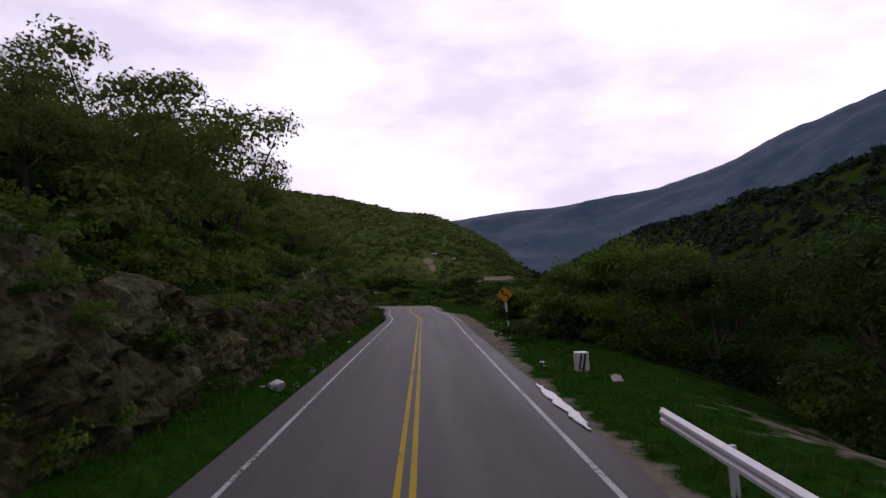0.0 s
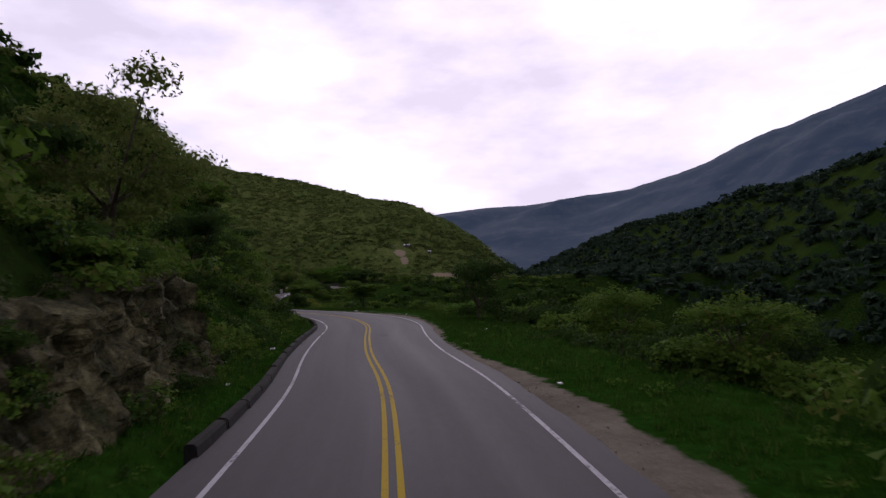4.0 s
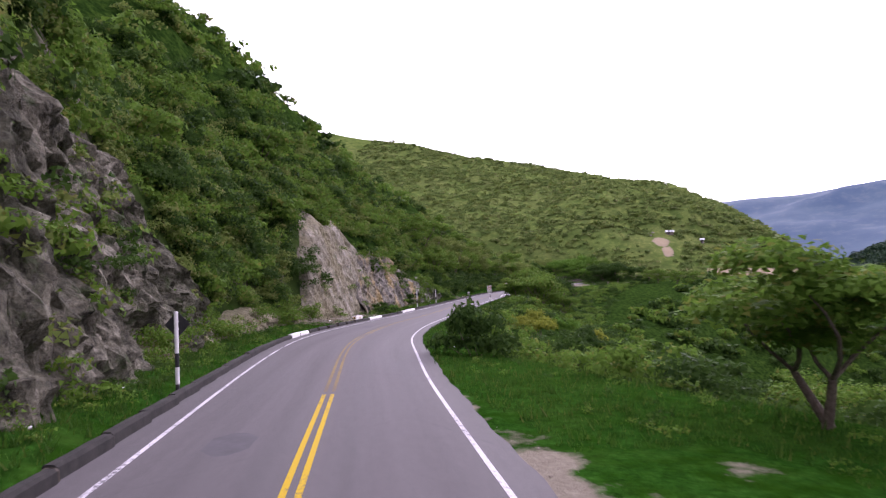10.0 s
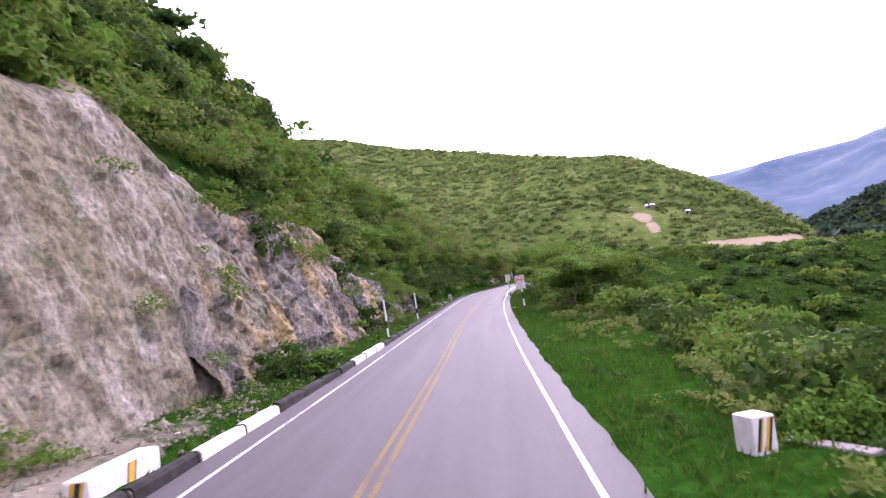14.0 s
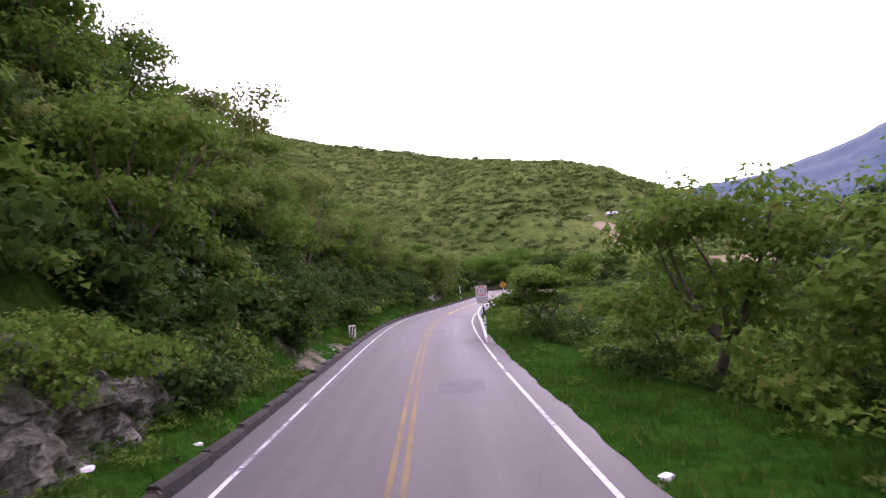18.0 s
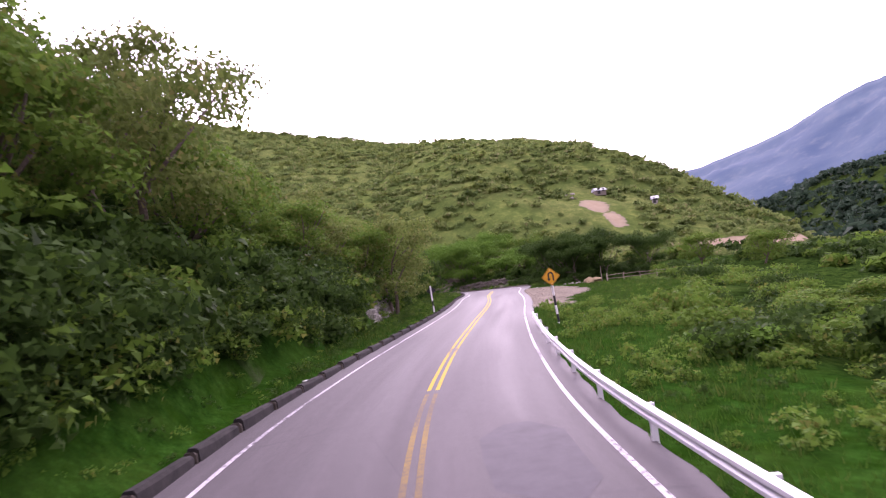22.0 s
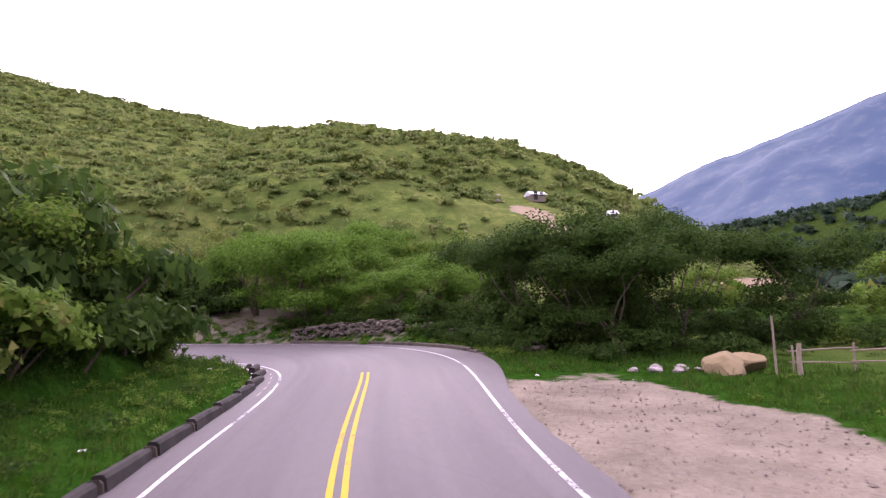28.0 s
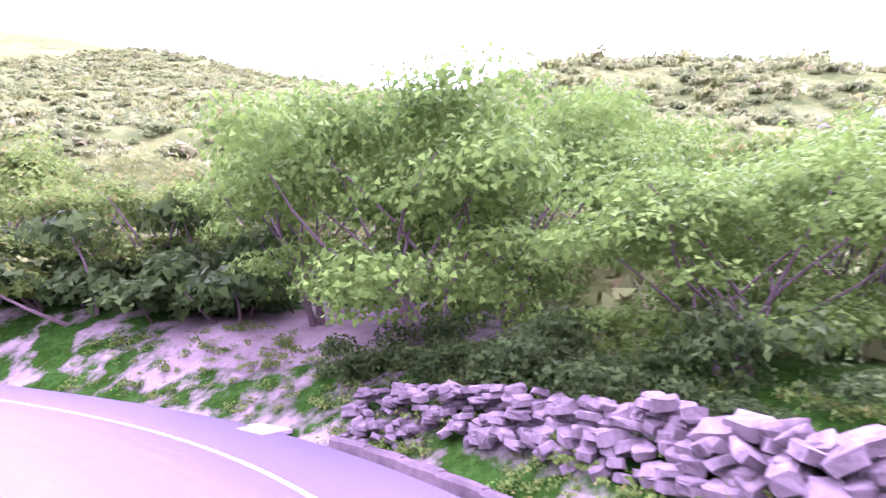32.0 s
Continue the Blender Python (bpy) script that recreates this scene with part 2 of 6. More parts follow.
def make_ground():
    """Grass, bare earth and rock of the whole valley; earth follows the attribute 'bare'."""
    s = Surface("hillside_ground", 1.0)
    s.bsdf.inputs["Specular IOR Level"].default_value = 0.0
    fine, mid, big = s.noise(7, 5, 0.65), s.noise(0.6, 5, 0.6), s.noise(0.035, 4, 0.55)
    tuft = s.noise(2.2, 6, 0.75)
    grass = s.ramp(tuft, (0.3, (0.005, 0.018, 0.002, 1)), (0.5, (0.010, 0.038, 0.004, 1)), (0.7, (0.019, 0.064, 0.008, 1)))
    grass = s.mix(0.5, grass, s.ramp(fine, (0.3, 0.2), (0.7, 0.8)), "OVERLAY")
    grass = s.mix(s.ramp(mid, (0.42, 0.0), (0.78, 0.5)), grass, (0.028, 0.058, 0.008, 1))
    grass = s.mix(s.ramp(s.noise(0.9, 5, 0.65), (0.48, 0.0), (0.64, 0.65)), grass, (0.007, 0.026, 0.001, 1))
    # hill ground tones, lightened to stand for distance haze
    clump = s.noise(0.16, 5, 0.7)
    wood = s.ramp(clump, (0.38, (0.034, 0.056, 0.014, 1)), (0.5, (0.070, 0.098, 0.024, 1)), (0.64, (0.112, 0.136, 0.036, 1)))
    wood = s.mix(s.ramp(big, (0.45, 0.0), (0.62, 0.35)), wood, (0.120, 0.126, 0.046, 1))
    wood = s.mix(s.ramp(s.noise(0.55, 6, 0.75), (0.46, 0.0), (0.56, 0.7)), wood, (0.046, 0.074, 0.018, 1))
    wood = s.mix(0.6, wood, s.ramp(fine, (0.3, 0.22), (0.7, 0.78)), "OVERLAY")
    grass = s.mix(s.attribute("wooded"), grass, wood)
    # dark floor tones paint the shade between the shrubs into the ground colour
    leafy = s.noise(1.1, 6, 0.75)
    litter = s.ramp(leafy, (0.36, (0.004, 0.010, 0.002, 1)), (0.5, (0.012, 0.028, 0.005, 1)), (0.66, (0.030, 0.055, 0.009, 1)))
    grass = s.mix(s.attribute("painted_shade"), grass, litter)
    earth = s.mix(fine, (0.094, 0.081, 0.059, 1), (0.195, 0.176, 0.138, 1))
    earth = s.mix(0.7, earth, s.ramp(s.noise(0.35, 6, 0.7), (0.3, 0.25), (0.7, 0.72)), "OVERLAY")
    earth = s.mix(s.attribute("clay"), earth, s.mix(mid, (0.17, 0.132, 0.085, 1), (0.26, 0.215, 0.150, 1)))
    bare = s.math("ADD", s.attribute("bare"), s.math("MULTIPLY", s.math("SUBTRACT", mid, 0.5), 1.2))
    c = s.mix(s.ramp(bare, (0.45, 0.0), (0.6, 1.0)), grass, earth)
    steep = s.tree.nodes.new("ShaderNodeSeparateXYZ")
    s.tree.links.new(s.geo.outputs["True Normal"], steep.inputs[0])
    rocky = s.math("SUBTRACT", s.math("ADD", steep.outputs[2], s.math("MULTIPLY", mid, 0.35)), 0.17)
    stone = s.ramp(clump, (0.36, (0.012, 0.022, 0.006, 1)), (0.52, (0.026, 0.044, 0.010, 1)), (0.60, (0.05, 0.052, 0.03, 1)), (0.66, (0.14, 0.125, 0.10, 1)))
    steepness = s.math("MULTIPLY", s.ramp(rocky, (0.36, 1.0), (0.46, 0.0)), s.math("SUBTRACT", 1.0, s.attribute("wooded")))
    c = s.mix(steepness, c, stone)
    return s.colour(c).bump(s.noise(5, 6, 0.7), 0.8, 0.12).mat


def make_rock(name, tones, streak, bumpy=0.18, pits=0.8, grit=0.85, moss_share=0.65):
    s = Surface(name, 0.95)
    a, b, d = s.noise(0.7, 8, 0.7), s.noise(4.5, 8, 0.75), s.noise(0.25, 5, 0.65, (1, 1, 0.35))
    c = s.ramp(a, (0.32, tones[0]), (0.5, tones[1]), (0.68, tones[2]))
    c = s.mix(s.ramp(d, (0.45, 0.0), (0.58, 0.8)), c, streak)
    c = s.mix(grit, c, s.ramp(b, (0.34, 0.08), (0.66, 0.9)), "OVERLAY")
    # near-black tone where this noise is low; the bump uses the same noise
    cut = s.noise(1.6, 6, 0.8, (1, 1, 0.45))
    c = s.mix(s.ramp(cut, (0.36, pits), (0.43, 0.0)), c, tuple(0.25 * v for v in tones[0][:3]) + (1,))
    moss = s.noise(0.9, 5, 0.7)
    c = s.mix(s.ramp(moss, (0.56, 0.0), (0.66, moss_share)), c, (0.030, 0.050, 0.012, 1))
    return s.colour(c).bump(s.mix(0.5, b, cut), 1.0, bumpy * 1.6).mat


def make_plain(name, a, b, roughness=0.6, metallic=0.0, scale=6.0, bumpy=0.15):
    s = Surface(name, roughness, metallic)
    n, m = s.noise(scale, 5, 0.65), s.noise(scale * 6, 4, 0.6)
    c = s.mix(s.ramp(n, (0.3, 0.0), (0.75, 1.0)), a, b)
    c = s.mix(s.math("MULTIPLY", s.obj.outputs["Random"], 0.3), c, b)
    return s.colour(c).bump(m, bumpy, 0.01).mat


ASPHALT = make_asphalt()
PATCH = make_plain("asphalt_patch", (0.035, 0.034, 0.036, 1), (0.055, 0.052, 0.056, 1), 0.8, scale=2.0)
LINE_WHITE = make_paint("white_road_paint", (0.40, 0.39, 0.40, 1), 0.405)
LINE_YELLOW = make_paint("yellow_road_paint", (0.33, 0.228, 0.006, 1), 0.37)
LINE_FADED = make_paint("faded_yellow_road_paint", (0.20, 0.135, 0.022, 1), 0.34, fade=0.34)
GROUND = make_ground()
LEAF_DARK = make_leaf("dark_leaves", (0.010, 0.026, 0.006, 1), (0.046, 0.088, 0.016, 1), None, 0.4)
LEAF_MID = make_leaf("green_leaves", (0.032, 0.074, 0.007, 1), (0.110, 0.190, 0.028, 1), (0.13, 0.125, 0.03, 1), 0.45)
LEAF_LIGHT = make_leaf("bright_leaves", (0.032, 0.082, 0.010, 1), (0.105, 0.205, 0.026, 1))
LEAF_YELLOW = make_leaf("yellow_green_leaves", (0.06, 0.09, 0.012, 1), (0.22, 0.24, 0.03, 1))
# hill tree colour lightened, distance haze mixed in
LEAF_HILL_DARK = make_leaf("hill_tree_leaves", (0.052, 0.088, 0.024, 1), (0.125, 0.175, 0.048, 1), None, 0.55)
LEAF_SCRUB = make_leaf("scrub_leaves", (0.050, 0.078, 0.014, 1), (0.150, 0.198, 0.048, 1), (0.17, 0.155, 0.05, 1), 0.45)
# hill scrub likewise paler, with the haze in its colour
LEAF_HILL = make_leaf("hill_scrub_leaves", (0.085, 0.130, 0.034, 1), (0.18, 0.225, 0.068, 1), (0.20, 0.19, 0.09, 1), 0.55)
# dark blue-green tint carries the far valley's haze and shade in the leaf colour
LEAF_FAR = make_leaf("hazed_blue_green_leaves", (0.010, 0.024, 0.015, 1), (0.036, 0.062, 0.036, 1), None, 0.4)
GRASS = make_leaf("grass_blades", (0.012, 0.037, 0.004, 1), (0.044, 0.102, 0.013, 1), (0.080, 0.088, 0.022, 1), 0.5)
BARK = make_plain("bark", (0.045, 0.034, 0.026, 1), (0.13, 0.105, 0.08, 1), 0.95, scale=9, bumpy=0.8)
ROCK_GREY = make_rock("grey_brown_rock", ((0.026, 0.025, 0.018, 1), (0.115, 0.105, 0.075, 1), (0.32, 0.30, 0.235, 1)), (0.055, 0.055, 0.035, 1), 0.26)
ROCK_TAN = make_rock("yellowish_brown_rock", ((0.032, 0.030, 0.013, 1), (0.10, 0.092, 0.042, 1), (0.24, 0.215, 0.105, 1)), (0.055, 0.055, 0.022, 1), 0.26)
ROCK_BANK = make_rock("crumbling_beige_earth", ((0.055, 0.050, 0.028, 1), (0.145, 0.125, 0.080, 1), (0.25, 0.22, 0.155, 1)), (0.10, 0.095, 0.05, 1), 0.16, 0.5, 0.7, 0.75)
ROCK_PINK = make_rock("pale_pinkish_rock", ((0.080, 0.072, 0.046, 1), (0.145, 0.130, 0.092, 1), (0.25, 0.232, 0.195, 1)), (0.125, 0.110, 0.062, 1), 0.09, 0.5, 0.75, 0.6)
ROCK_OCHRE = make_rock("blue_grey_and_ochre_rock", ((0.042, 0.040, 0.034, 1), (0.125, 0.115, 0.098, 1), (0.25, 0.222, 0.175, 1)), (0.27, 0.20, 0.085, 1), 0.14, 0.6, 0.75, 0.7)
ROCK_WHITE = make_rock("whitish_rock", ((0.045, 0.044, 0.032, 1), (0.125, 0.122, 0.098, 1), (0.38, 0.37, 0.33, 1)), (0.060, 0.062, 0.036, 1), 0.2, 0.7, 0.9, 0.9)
STONE = make_plain("field_stone", (0.026, 0.023, 0.018, 1), (0.135, 0.120, 0.098, 1), 0.95, scale=4, bumpy=0.9)
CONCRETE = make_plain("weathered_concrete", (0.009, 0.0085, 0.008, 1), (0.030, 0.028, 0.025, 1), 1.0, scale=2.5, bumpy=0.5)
KERB_OLD = make_plain("mossy_brown_concrete", (0.022, 0.020, 0.015, 1), (0.085, 0.072, 0.056, 1), 0.9, scale=2.5, bumpy=0.5)
CONCRETE_PALE = make_plain("pale_concrete", (0.14, 0.125, 0.115, 1), (0.27, 0.245, 0.23, 1), 0.9, scale=3, bumpy=0.4)
WHITE_PAINT = make_plain("white_paint", (0.62, 0.61, 0.60, 1), (0.44, 0.43, 0.41, 1), 0.55, scale=5)
BLACK_PAINT = make_plain("black_paint", (0.012, 0.012, 0.013, 1), (0.03, 0.03, 0.03, 1), 0.5)
YELLOW_SIGN = make_plain("yellow_sign_sheeting", (0.55, 0.27, 0.008, 1), (0.47, 0.23, 0.01, 1), 0.45, scale=2)
YELLOW_PAINT = make_plain("dull_yellow_paint", (0.55, 0.34, 0.03, 1), (0.38, 0.25, 0.05, 1), 0.6)
RED_PAINT = make_plain("red_sign_paint", (0.42, 0.02, 0.02, 1), (0.36, 0.025, 0.02, 1), 0.5)
STEEL = make_plain("galvanised_steel", (0.50, 0.50, 0.51, 1), (0.62, 0.62, 0.63, 1), 0.55, 0.25, scale=3)
DIRT = make_plain("gravelly_dirt", (0.12, 0.10, 0.08, 1), (0.22, 0.19, 0.16, 1), 0.97, scale=1.2, bumpy=0.8)
TIN = make_plain("pale_tin_roof", (0.62, 0.64, 0.68, 1), (0.74, 0.75, 0.78, 1), 0.5, scale=2)
OCHRE = make_plain("ochre_stone", (0.12, 0.092, 0.042, 1), (0.21, 0.168, 0.098, 1), 0.95, scale=1.6, bumpy=0.8)
LITTER = make_plain("white_litter", (0.72, 0.71, 0.70, 1), (0.55, 0.54, 0.52, 1), 0.7)
WOOD = make_plain("grey_weathered_wood", (0.16, 0.125, 0.095, 1), (0.28, 0.235, 0.19, 1), 0.9, scale=7, bumpy=0.6)

# ---- the plan: the road's centre line (x, y), its height, and the half widths to its edge lines ----
CENTRE = [(-1, -60), (-0.6, -25), (-0.5, 0), (-0.1, 25), (0.2, 48), (0.5, 64), (0.45, 75), (-0.4, 83), (-0.75, 94), (-0.8, 104), (-2.4, 115.5), (-3.7, 120.7), (-6.3, 129), (-8, 132.8), (-11.6, 140.7), (-17.7, 154.8), (-21.7, 163.8), (-24.9, 172), (-27.2, 180.5), (-28.9, 189), (-31.2, 208.8), (-33.2, 225), (-35.2, 243), (-36.8, 260), (-38.1, 276), (-38.9, 290), (-38.9, 303), (-37.65, 316), (-35.4, 332), (-33.3, 346), (-32.0, 358), (-31.25, 369), (-29.95, 378.5), (-28.75, 387), (-29.6, 395), (-32.6, 401.5), (-37.5, 406.3), (-44, 409.8), (-55, 413), (-75, 417), (-110, 421)]
LEVEL = [-0.5, -0.25, 0.0, 0.25, 0.43, 0.55, 0.63, 0.7, 0.85, 0.9, 0.98, 1.0, 1.04, 1.07, 1.12, 1.15, 1.13, 1.12, 1.13, 1.25, 1.45, 1.8, 2.15, 2.5, 2.85, 3.25, 3.65, 4.05, 4.65, 5.2, 5.6, 6.0, 6.3, 6.7, 6.9, 7.0, 7.15, 7.4, 8.0, 9.3, 11.3]
LEFT = [3.2, 3.2, 3.2, 3.2, 3.1, 3.1, 3.1, 3.1, 3.15, 3.2, 3.4, 3.5, 3.5, 3.5, 3.2, 3.7, 3.8, 4, 4.2, 3.5, 3.5, 3.2, 3.2, 3.4, 3.7, 3.9, 4.0, 3.75, 3.4, 3.4, 3.5, 3.4, 3.15, 3.8, 7.2, 10, 10.5, 9, 6, 3.5, 3.4]
RIGHT = [3.3, 3.3, 3.3, 3.2, 3.3, 3.4, 3.5, 3.5, 3.7, 4.2, 4.4, 4, 3.5, 3.6, 3.5, 3.4, 3.9, 3.8, 3.7, 3.7, 3.4, 3.4, 3.4, 3.4, 3.5, 3.5, 3.6, 3.6, 3.4, 3.5, 3.8, 4, 4.4, 4.6, 4.65, 4.75, 5.0, 4.95, 4.4, 3.5, 3.4]


def smooth_road():
    """The centre line every half metre: x, y, z, left and right half width."""
    raw = np.array([(*p, z, a, b) for p, z, a, b in zip(CENTRE, LEVEL, LEFT, RIGHT)], float)
    far = np.r_[0, np.cumsum(np.hypot(*np.diff(raw[:, :2], axis=0).T))]
    at = np.arange(0, far[-1], 0.5)
    rows = np.array([np.interp(at, far, raw[:, k]) for k in range(5)]).T
    kernel = np.exp(-0.5 * (np.arange(-20, 21) / 7.0) ** 2)
    kernel /= kernel.sum()
    padded = np.vstack([rows[:1] + (np.arange(-20, 0)[:, None] * (rows[1] - rows[0])), rows, rows[-1:] + (np.arange(1, 21)[:, None] * (rows[-1] - rows[-2]))])
    return np.array([np.convolve(padded[:, k], kernel, "valid") for k in range(5)]).T


ROAD = smooth_road()
RX, RY = ROAD[:, 0], ROAD[:, 1]
TANGENT = np.gradient(ROAD[:, :2], axis=0)
TANGENT /= np.hypot(*TANGENT.T)[:, None]
SIDE = np.c_[TANGENT[:, 1], -TANGENT[:, 0]]          # to the right of the way
KERB = 0.85                                           # kerb behind the left edge line
ALONG = np.arange(len(ROAD)) * 0.5                    # station, m


def station(y):
    """Index of the road row whose y is nearest, before the hairpin."""
    n = int(np.argmax(RY > 403)) or len(RY)
    return int(np.argmin(np.abs(RY[:n] - y)))


def beside(i, lateral, dz=0.0):
    """A place beside the road: lateral metres to the right of the centre line at row i."""
    return Vector((RX[i] + SIDE[i, 0] * lateral, RY[i] + SIDE[i, 1] * lateral, ROAD[i, 2] + dz))


def heading(i):
    """The turn about z that brings +y onto the road's way at row i."""
    return math.degrees(math.atan2(-TANGENT[i, 0], TANGENT[i, 1]))


def table(key, pairs):
    return np.interp(key, [p[0] for p in pairs], [p[1] for p in pairs])


VERGE_L = [(-60, 1.6), (0, 1.7), (20, 1.5), (60, 1.0), (80, 1.6), (100, 2.5), (118, 2.0), (135, 1.2), (160, 2.2), (185, 2.4), (200, 2.2), (215, 1.6),
           (240, 1.8), (256, 1.6), (272, 1.4), (278, 2.0), (283, 2.0), (288, 1.3), (305, 1.3), (325, 2.4), (345, 4.0), (365, 5.0), (380, 5.0)]
CUT_L = [(-60, 3.2), (0, 3.2), (50, 4.2), (70, 4), (90, 1.5), (118, 2.5), (128, 6), (138, 13.5), (150, 17), (155, 17), (168, 8), (180, 8), (190, 10), (205, 9), (220, 8), (234, 5),
         (250, 3), (262, 1.2), (300, 0.8), (330, 1.5), (342, 2.2), (355, 1.5), (370, 0.8)]
SLOPE_L = [(-60, 0.6), (60, 0.62), (90, 0.8), (120, 1.1), (135, 1.55), (150, 1.9), (168, 1.45), (180, 1.45), (195, 1.55), (215, 1.5), (235, 1.65), (255, 1.55), (280, 1.3), (310, 1.12), (335, 0.95), (355, 0.6), (380, 0.45)]
CAP_L = [(-60, 9), (0, 9), (50, 11), (80, 12), (110, 9), (126, 9), (138, 10), (150, 19), (165, 24), (190, 60), (240, 80), (300, 70), (340, 50), (400, 50)]
VERGE_R = [(-60, 2.4), (14, 2.6), (23, 3.8), (50, 5.5), (75, 5.5), (100, 7), (120, 9), (143, 11.5), (152, 7), (165, 2.2), (185, 3.0), (200, 4.2), (225, 5.2),
           (244, 4.6), (252, 3.0), (262, 1.6), (275, 1.6), (300, 4.0), (325, 5.5), (340, 14), (370, 18), (390, 20)]
DROP_R = [(-60, 0.45), (60, 0.5), (120, 0.45), (160, 0.42), (250, 0.4), (270, 0.42), (310, 0.3), (335, 0.2), (360, 0.08), (390, 0.03)]
RIDGE = [(-900, 260), (-400, 190), (-225, 153), (-140, 131), (-60, 114), (-20, 93), (0, 83), (30, 77), (55, 64), (85, 43), (110, 18), (150, -25), (220, -60), (3000, -60)]
CREST = [(-60, 690), (-20, 625), (0, 600), (30, 588)]      # where the ridge stands, y over x
FOOT = [(-300, 9), (20, 7.5), (45, 4), (70, -2), (110, -25), (160, -60), (3000, -60)]
RISE = [(-1.8, -0.1), (-0.8, 0.0), (-0.62, 0.012), (-0.37, 0.08), (-0.23, 0.17), (0.0, 0.36), (0.18, 0.55), (0.36, 0.70), (0.6, 0.83), (1.0, 1.0), (1.5, 0.9), (6, 0.2), (40, 0.1)]


def soft(x, y, seed, scale, octaves=4):
    """Smooth noise over the plan from sums of turned waves, -1 to 1."""
    rng, out, amp, total = np.random.default_rng(seed), np.zeros_like(x), 1.0, 0.0
    for k in range(octaves):
        for _ in range(4):
            a, p, q = rng.uniform(0, 6.28, 3)
            f = 6.28 / scale * 2**k * rng.uniform(0.7, 1.3)
            out += amp * np.sin(f * (x * np.cos(a) + y * np.sin(a)) + p + 1.3 * np.sin(0.6 * f * (x * np.sin(a) - y * np.cos(a)) + q)) / 4
        total += amp
        amp *= 0.5
    return out / total * 1.6


def nearest_row(x, y):
    """Row of the road nearest to each place, and the signed distance to its right."""
    row, lateral = np.zeros(len(x), int), np.zeros(len(x))
    for a in range(0, len(x), 4000):
        dx, dy = x[a:a + 4000, None] - RX[::2], y[a:a + 4000, None] - RY[::2]
        i = np.argmin(dx * dx + dy * dy, 1) * 2
        row[a:a + 4000] = i
        px, py = x[a:a + 4000] - RX[i], y[a:a + 4000] - RY[i]
        side = px * SIDE[i, 0] + py * SIDE[i, 1]
        lateral[a:a + 4000] = np.where(side >= 0, 1, -1) * np.hypot(px, py)
    return row, lateral


def blend(a, b, k):
    """A smooth maximum."""
    h = np.clip(0.5 + 0.5 * (a - b) / k, 0, 1)
    return b + (a - b) * h + k * h * (1 - h)


def land(x, y, fine=True):
    """Height of the ground, how bare of grass it is, row and lateral of the road, and how wooded and how darkened by
    painted plant shade it is.
    """
    x, y = np.asarray(x, float), np.asarray(y, float)
    row, lat = nearest_row(x, y)
    key = np.where(ALONG[row] > ALONG[station(385)], 385.0, RY[row])
    late = np.clip((ALONG[row] - ALONG[station(380)]) / 12, 0, 1)      # the hairpin
    base, left, right = ROAD[row, 2], ROAD[row, 3], ROAD[row, 4] + 1.45 * np.clip((ALONG[row] - ALONG[station(377)]) / 12, 0, 1)
    wob = soft(x, y, 3, 26)
    bump = soft(x, y, 5, 4.5, 3)
    # uphill side
    out = np.maximum(-lat - left - KERB - 0.25, 0)
    verge = table(key, VERGE_L) + 0.4 * wob
    cut = table(key, CUT_L) * (1 + 0.25 * wob) * (1 - late)
    on = np.maximum(out - verge - 1.2 * (cut > 1.4), 0)
    steep = np.minimum(on * 2.7, cut)
    over = np.maximum(on - cut / 2.7, 0)
    slope, cap = table(key, SLOPE_L) * (1 - 0.6 * late), table(key, CAP_L)
    up = steep + cap * (1 - np.exp(-over * slope / cap)) + 0.9 * wob * np.clip(over / 8, 0, 2.5)
    hill_left = base - 0.14 + 0.38 * np.clip((out - 0.1) / 0.5, 0, 1) + 0.07 * out + up + 0.06 * bump * np.clip(out, 0, 1)
    # downhill side
    edge = np.maximum(lat - right - 0.75, 0)
    wide = table(key, VERGE_R) + 0.5 * wob
    down = np.maximum(edge - wide, 0)
    drop = table(key, DROP_R)
    fall = drop * (np.sqrt(down * down + 9) - 3) + np.clip(down - 40, 0, 200) * 0.25
    low = base - 0.05 - 0.03 * np.minimum(edge, 12) - fall * (1 - late) + (0.05 + 0.02 * np.minimum(down, 30)) * bump * np.clip(edge, 0, 1)
    swell = np.clip((ALONG[row] - ALONG[station(391)]) / 8, 0, 1) * np.clip(edge / 2.9, 0, 1)
    low = low + 1.1 * swell * swell * (3 - 2 * swell)
    low = np.maximum(low, -70 + 6 * wob)
    # the hill that closes the valley ahead
    foot, ridge = table(x, FOOT), table(x, RIDGE)
    crest = table(x, CREST)
    up_hill = np.where(y < 479, (y - 479) / 100, (y - 479) / (crest - 479))
    rise, even = table(up_hill, RISE), np.clip((-x - 15) / 40, 0, 1)
    rise = np.where((up_hill > -0.5) & (up_hill < 1), rise * (1 - even) + even * np.minimum(rise, 0.26 + 0.74 * up_hill ** 1.0 + 0.15 * np.minimum(up_hill, 0)), rise)
    hill = foot + (ridge - foot) * rise + 2.2 * soft(x, y, 7, 60) * np.clip((y - 420) / 40, 0, 1)
    hill = np.where(y > 405, hill, hill - (405 - y) * 0.5)
    z = np.where(lat < 0, hill_left, low)
    near = np.where((late > 0) & (lat > 0), right + 1.6, 6.0)
    z = np.where(np.abs(lat) < near + 3, np.where(hill > z, z + (hill - z) * np.clip((np.abs(lat) - near) / 3, 0, 1), z), blend(z, hill, 2.0))
    bend = (ALONG[row] > ALONG[station(389)]) & (lat > 0)            # the kerbed outside of the hairpin
    z = z - 0.28 * bend * np.clip(1 - edge / 1.0, 0, 1)
    # valley sides far away
    dx, dy = x, y - 200
